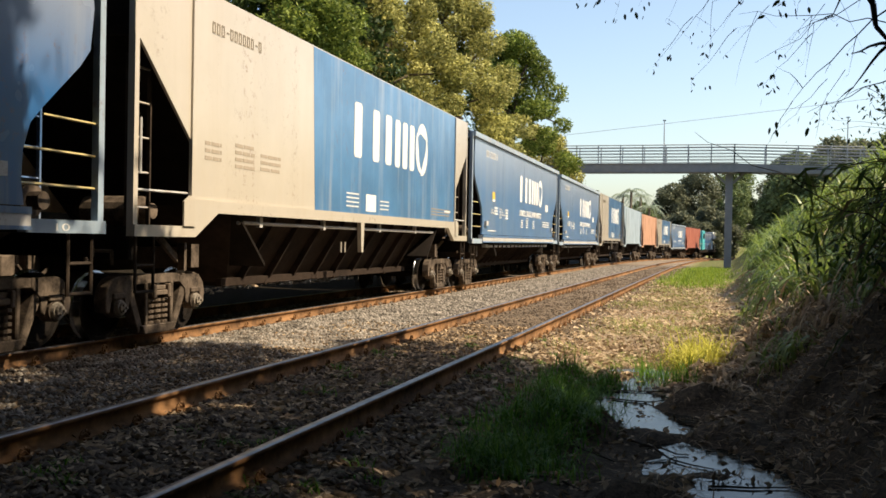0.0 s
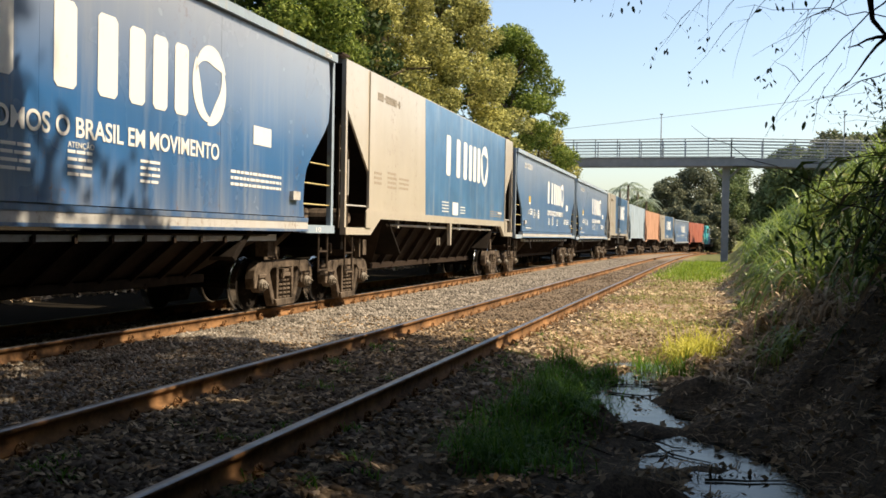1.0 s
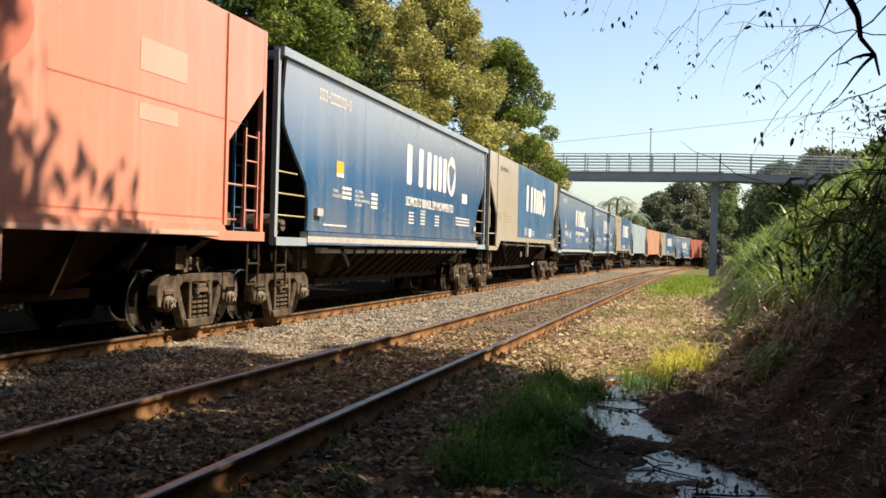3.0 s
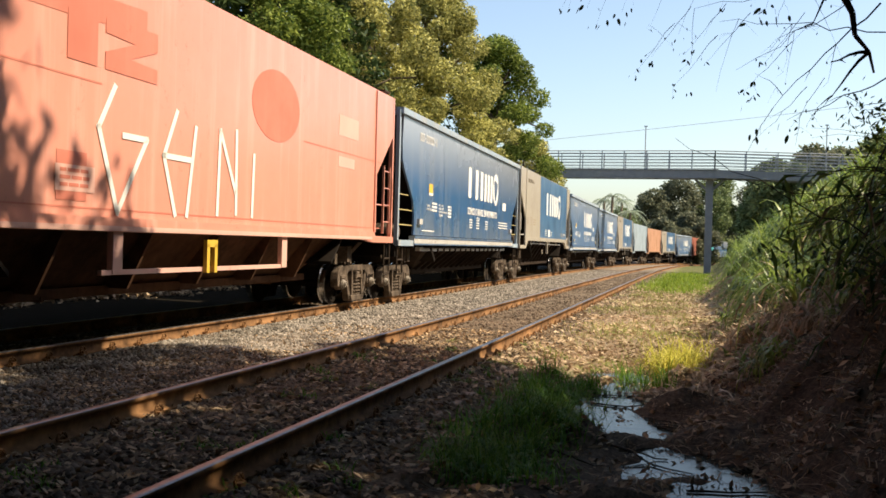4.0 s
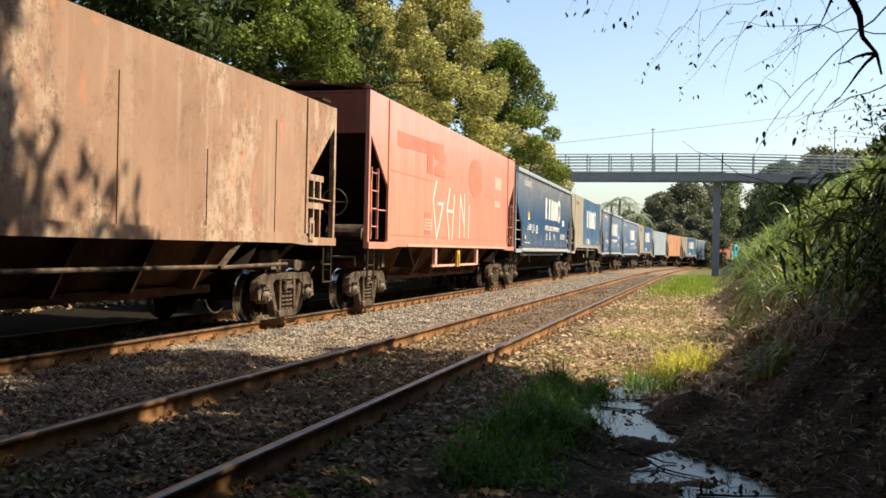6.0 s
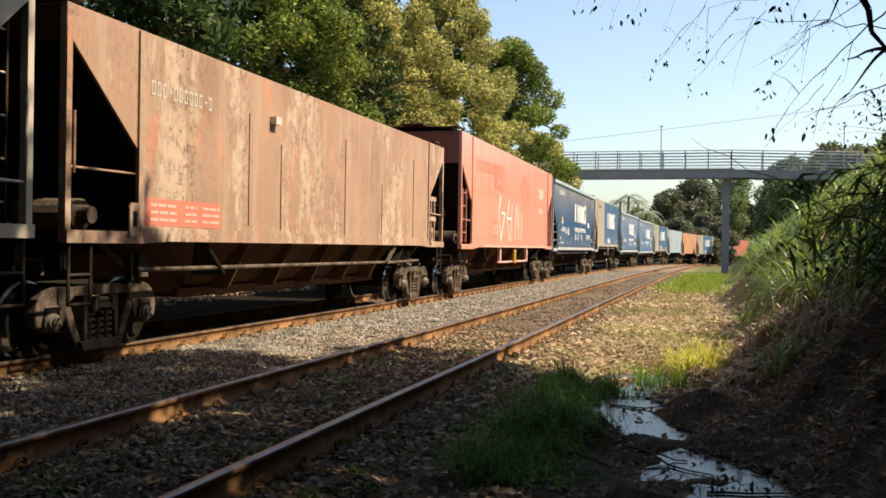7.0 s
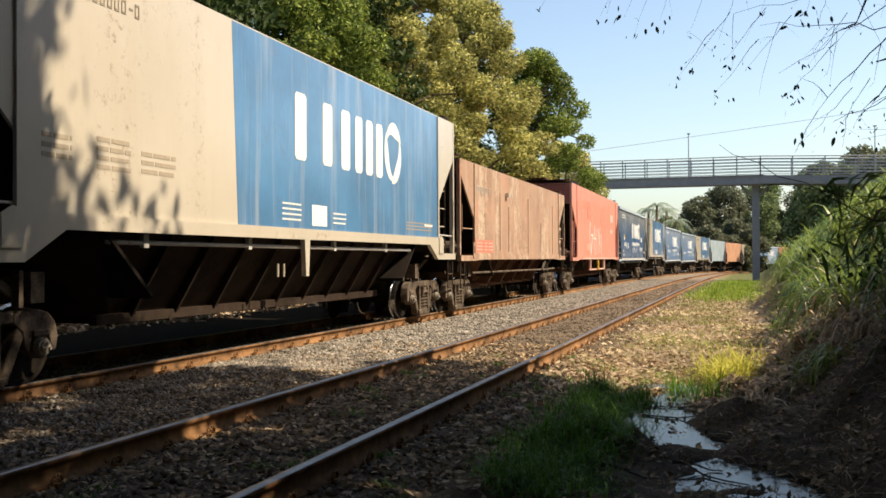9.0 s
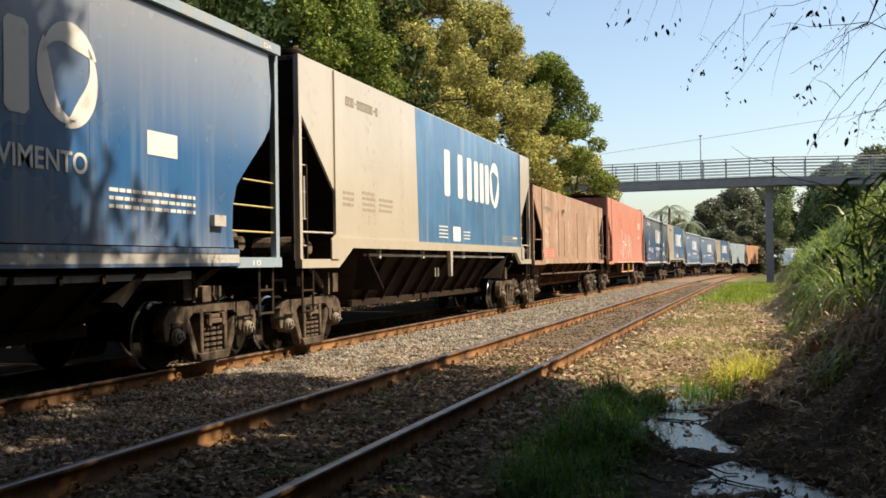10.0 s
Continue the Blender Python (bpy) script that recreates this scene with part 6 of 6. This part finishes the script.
    ob = new("leaves", raw_mesh("leaves", [tuple(v) for v in vs], np.arange(n * 6).reshape(-1, 6), M["leaf_dark"]))
    ob.parent = root
    ob["kind"] = "stuff"


branch_tree()


def bank_shrub(x, y, high, spread, seed, count):
    rng = np.random.default_rng(seed)
    root = tagged(new("shrub"), "dark straggly shrub with drooping leaves on the bank", "shrub", "shrubs on the bank")
    g = ground_z(x, y)
    root.location = (x, y, g)
    tips = []
    for k in range(16):
        bm = bmesh.new()
        a = rng.uniform(0, math.tau)
        p = Vector((0, 0, 0))
        d = Vector((math.cos(a) * 0.5, math.sin(a) * 0.5, 1)).normalized()
        for j in range(5):
            q = p + d * high * 0.24 * rng.uniform(0.7, 1.3)
            tube(bm, p, q, 0.009 * (1 - j * 0.17), 5, 0.009 * (1 - (j + 1) * 0.17))
            d = (d + Vector((math.cos(a) * 0.22 * spread, math.sin(a) * 0.22 * spread, -0.22)) + Vector(rng.normal(size=3)) * 0.12).normalized()
            p = q
            tips.append(q.copy())
        part("stem", bm, M["twig"], root)
    vs = []
    for _ in range(count):
        p = tips[int(rng.integers(0, len(tips)))] + Vector(rng.normal(size=3)) * 0.12 * high
        u = Vector((rng.normal(), rng.normal(), -0.9)).normalized()
        v = u.cross(Vector(rng.normal(size=3))).normalized()
        s = rng.uniform(0.025, 0.05)
        vs += [p, p + u * s + v * s * 0.38, p + u * s * 2.2, p + u * s - v * s * 0.38]
    ob = new("leaves", raw_mesh("leaves", [tuple(v) for v in vs], np.arange(count * 4).reshape(-1, 4), M["leaf_dark"]))
    ob.parent = root


def arching_shrub(x, y, tips, seed, mats=("reed_lit", "reed")):
    """Long stems arching out over the ditch, hung with narrow drooping leaves."""
    rng = np.random.default_rng(seed)
    root = tagged(new("shrub"), "overhanging shrub with long drooping narrow leaves on the bank", "shrub", "shrubs on the bank")
    g = ground_z(x, y)
    root.location = (x, y, g)
    quads = {m: [] for m in mats}
    for tx, ty, tz in tips:
        bm = bmesh.new()
        a, c = Vector((rng.normal() * 0.1, rng.normal() * 0.1, 0)), Vector((tx - x, ty - y, tz - g))
        mid = Vector((a.x * 0.55 + c.x * 0.45, c.y * 0.45, max(c.z + 0.35, 1.1)))
        pts = [a * (1 - t) ** 2 + mid * 2 * t * (1 - t) + c * t * t for t in [k / 12 for k in range(13)]]
        pts = [p + Vector(rng.normal(size=3)) * 0.015 for p in pts]
        for k in range(12):
            tube(bm, pts[k], pts[k + 1], 0.009 * (1 - 0.06 * k), 5, 0.009 * (1 - 0.06 * (k + 1)))
        part("stem", bm, M["twig"], root)
        for k in range(4, 13):
            for _ in range(2):
                p = pts[k] + Vector(rng.normal(size=3)) * 0.03
                u = Vector((rng.normal() * 0.55 - 0.25, rng.normal() * 0.5, -0.35 - 0.5 * rng.random())).normalized()
                v = u.cross(Vector((rng.normal(), rng.normal(), 0.3))).normalized()
                L, w = rng.uniform(0.12, 0.30), rng.uniform(0.008, 0.015)
                dip = Vector((0, 0, -0.25 * L))
                q = p + u * L * 0.5 - dip * 0.3
                e = p + u * L + dip
                quads[mats[int(rng.random() < 0.5)]].extend([p, q + v * w, e, q - v * w])
    for m in mats:
        n = len(quads[m]) // 4
        ob = new("leaves", raw_mesh("leaves", [tuple(v) for v in quads[m]], np.arange(n * 4).reshape(-1, 4), M[m]))
        ob.parent = root
        ob["kind"] = "stuff"


def sprays(seed, n, x0, x1, y0, y1, z0, z1):
    rnd = random.Random(seed)
    return [(rnd.uniform(x0, x1), rnd.uniform(y0, y1), rnd.uniform(z0, z1)) for _ in range(n)]


arching_shrub(2.3, 7.0, sprays(3, 16, 0.45, 1.3, 5.9, 6.9, 1.15, 1.85), 41)
arching_shrub(2.9, 8.8, sprays(4, 16, 0.8, 1.9, 7.6, 8.8, 1.2, 2.2), 42)
arching_shrub(2.4, 6.4, sprays(5, 12, 0.75, 1.25, 5.6, 6.4, 0.7, 1.6), 43, ("leaf_dark", "litter"))
bank_shrub(1.9, 8.4, 1.2, 0.9, 5, 700)
bank_shrub(2.7, 10.2, 1.3, 1.0, 11, 900)
bank_shrub(3.6, 16.0, 1.9, 0.9, 6, 420)
hedge(2.3, 5.5, 9.0, 21, 0, 0.9, 20000, 0.055, "leaf_green", 31, "leafy green brambles among the reeds on the bank")
# extra shrub out of view, added to shade the near bank
bank_shrub(5.2, 10.0, 2.8, 1.3, 8, 3500)


# ---- movement ----
def motions():
    times = [round(0.25 * k, 3) for k in range(41)]
    spin = [round(k / 15, 5) for k in range(151)]
    for wagon, s0 in TRAIN:
        rows = []
        for t in times:
            x, y, z, h = along(s0 + travelled(t), TRAIN_X, TRAIN_HEADING)
            rows.append((t, pose(x, y, z, 0, 0, -math.degrees(h))))
        walk(wagon, rows)
        for bog in wagon.children:
            for ws in bog.children:
                if ws.data in (WHEELSET, BEARING_CAP):
                    at = ws.matrix_basis.translation.copy()
                    walk(ws, [(t, Matrix.Translation(at) @ Matrix.Rotation(-travelled(t) / WHEEL_R, 4, "X")) for t in spin])


motions()
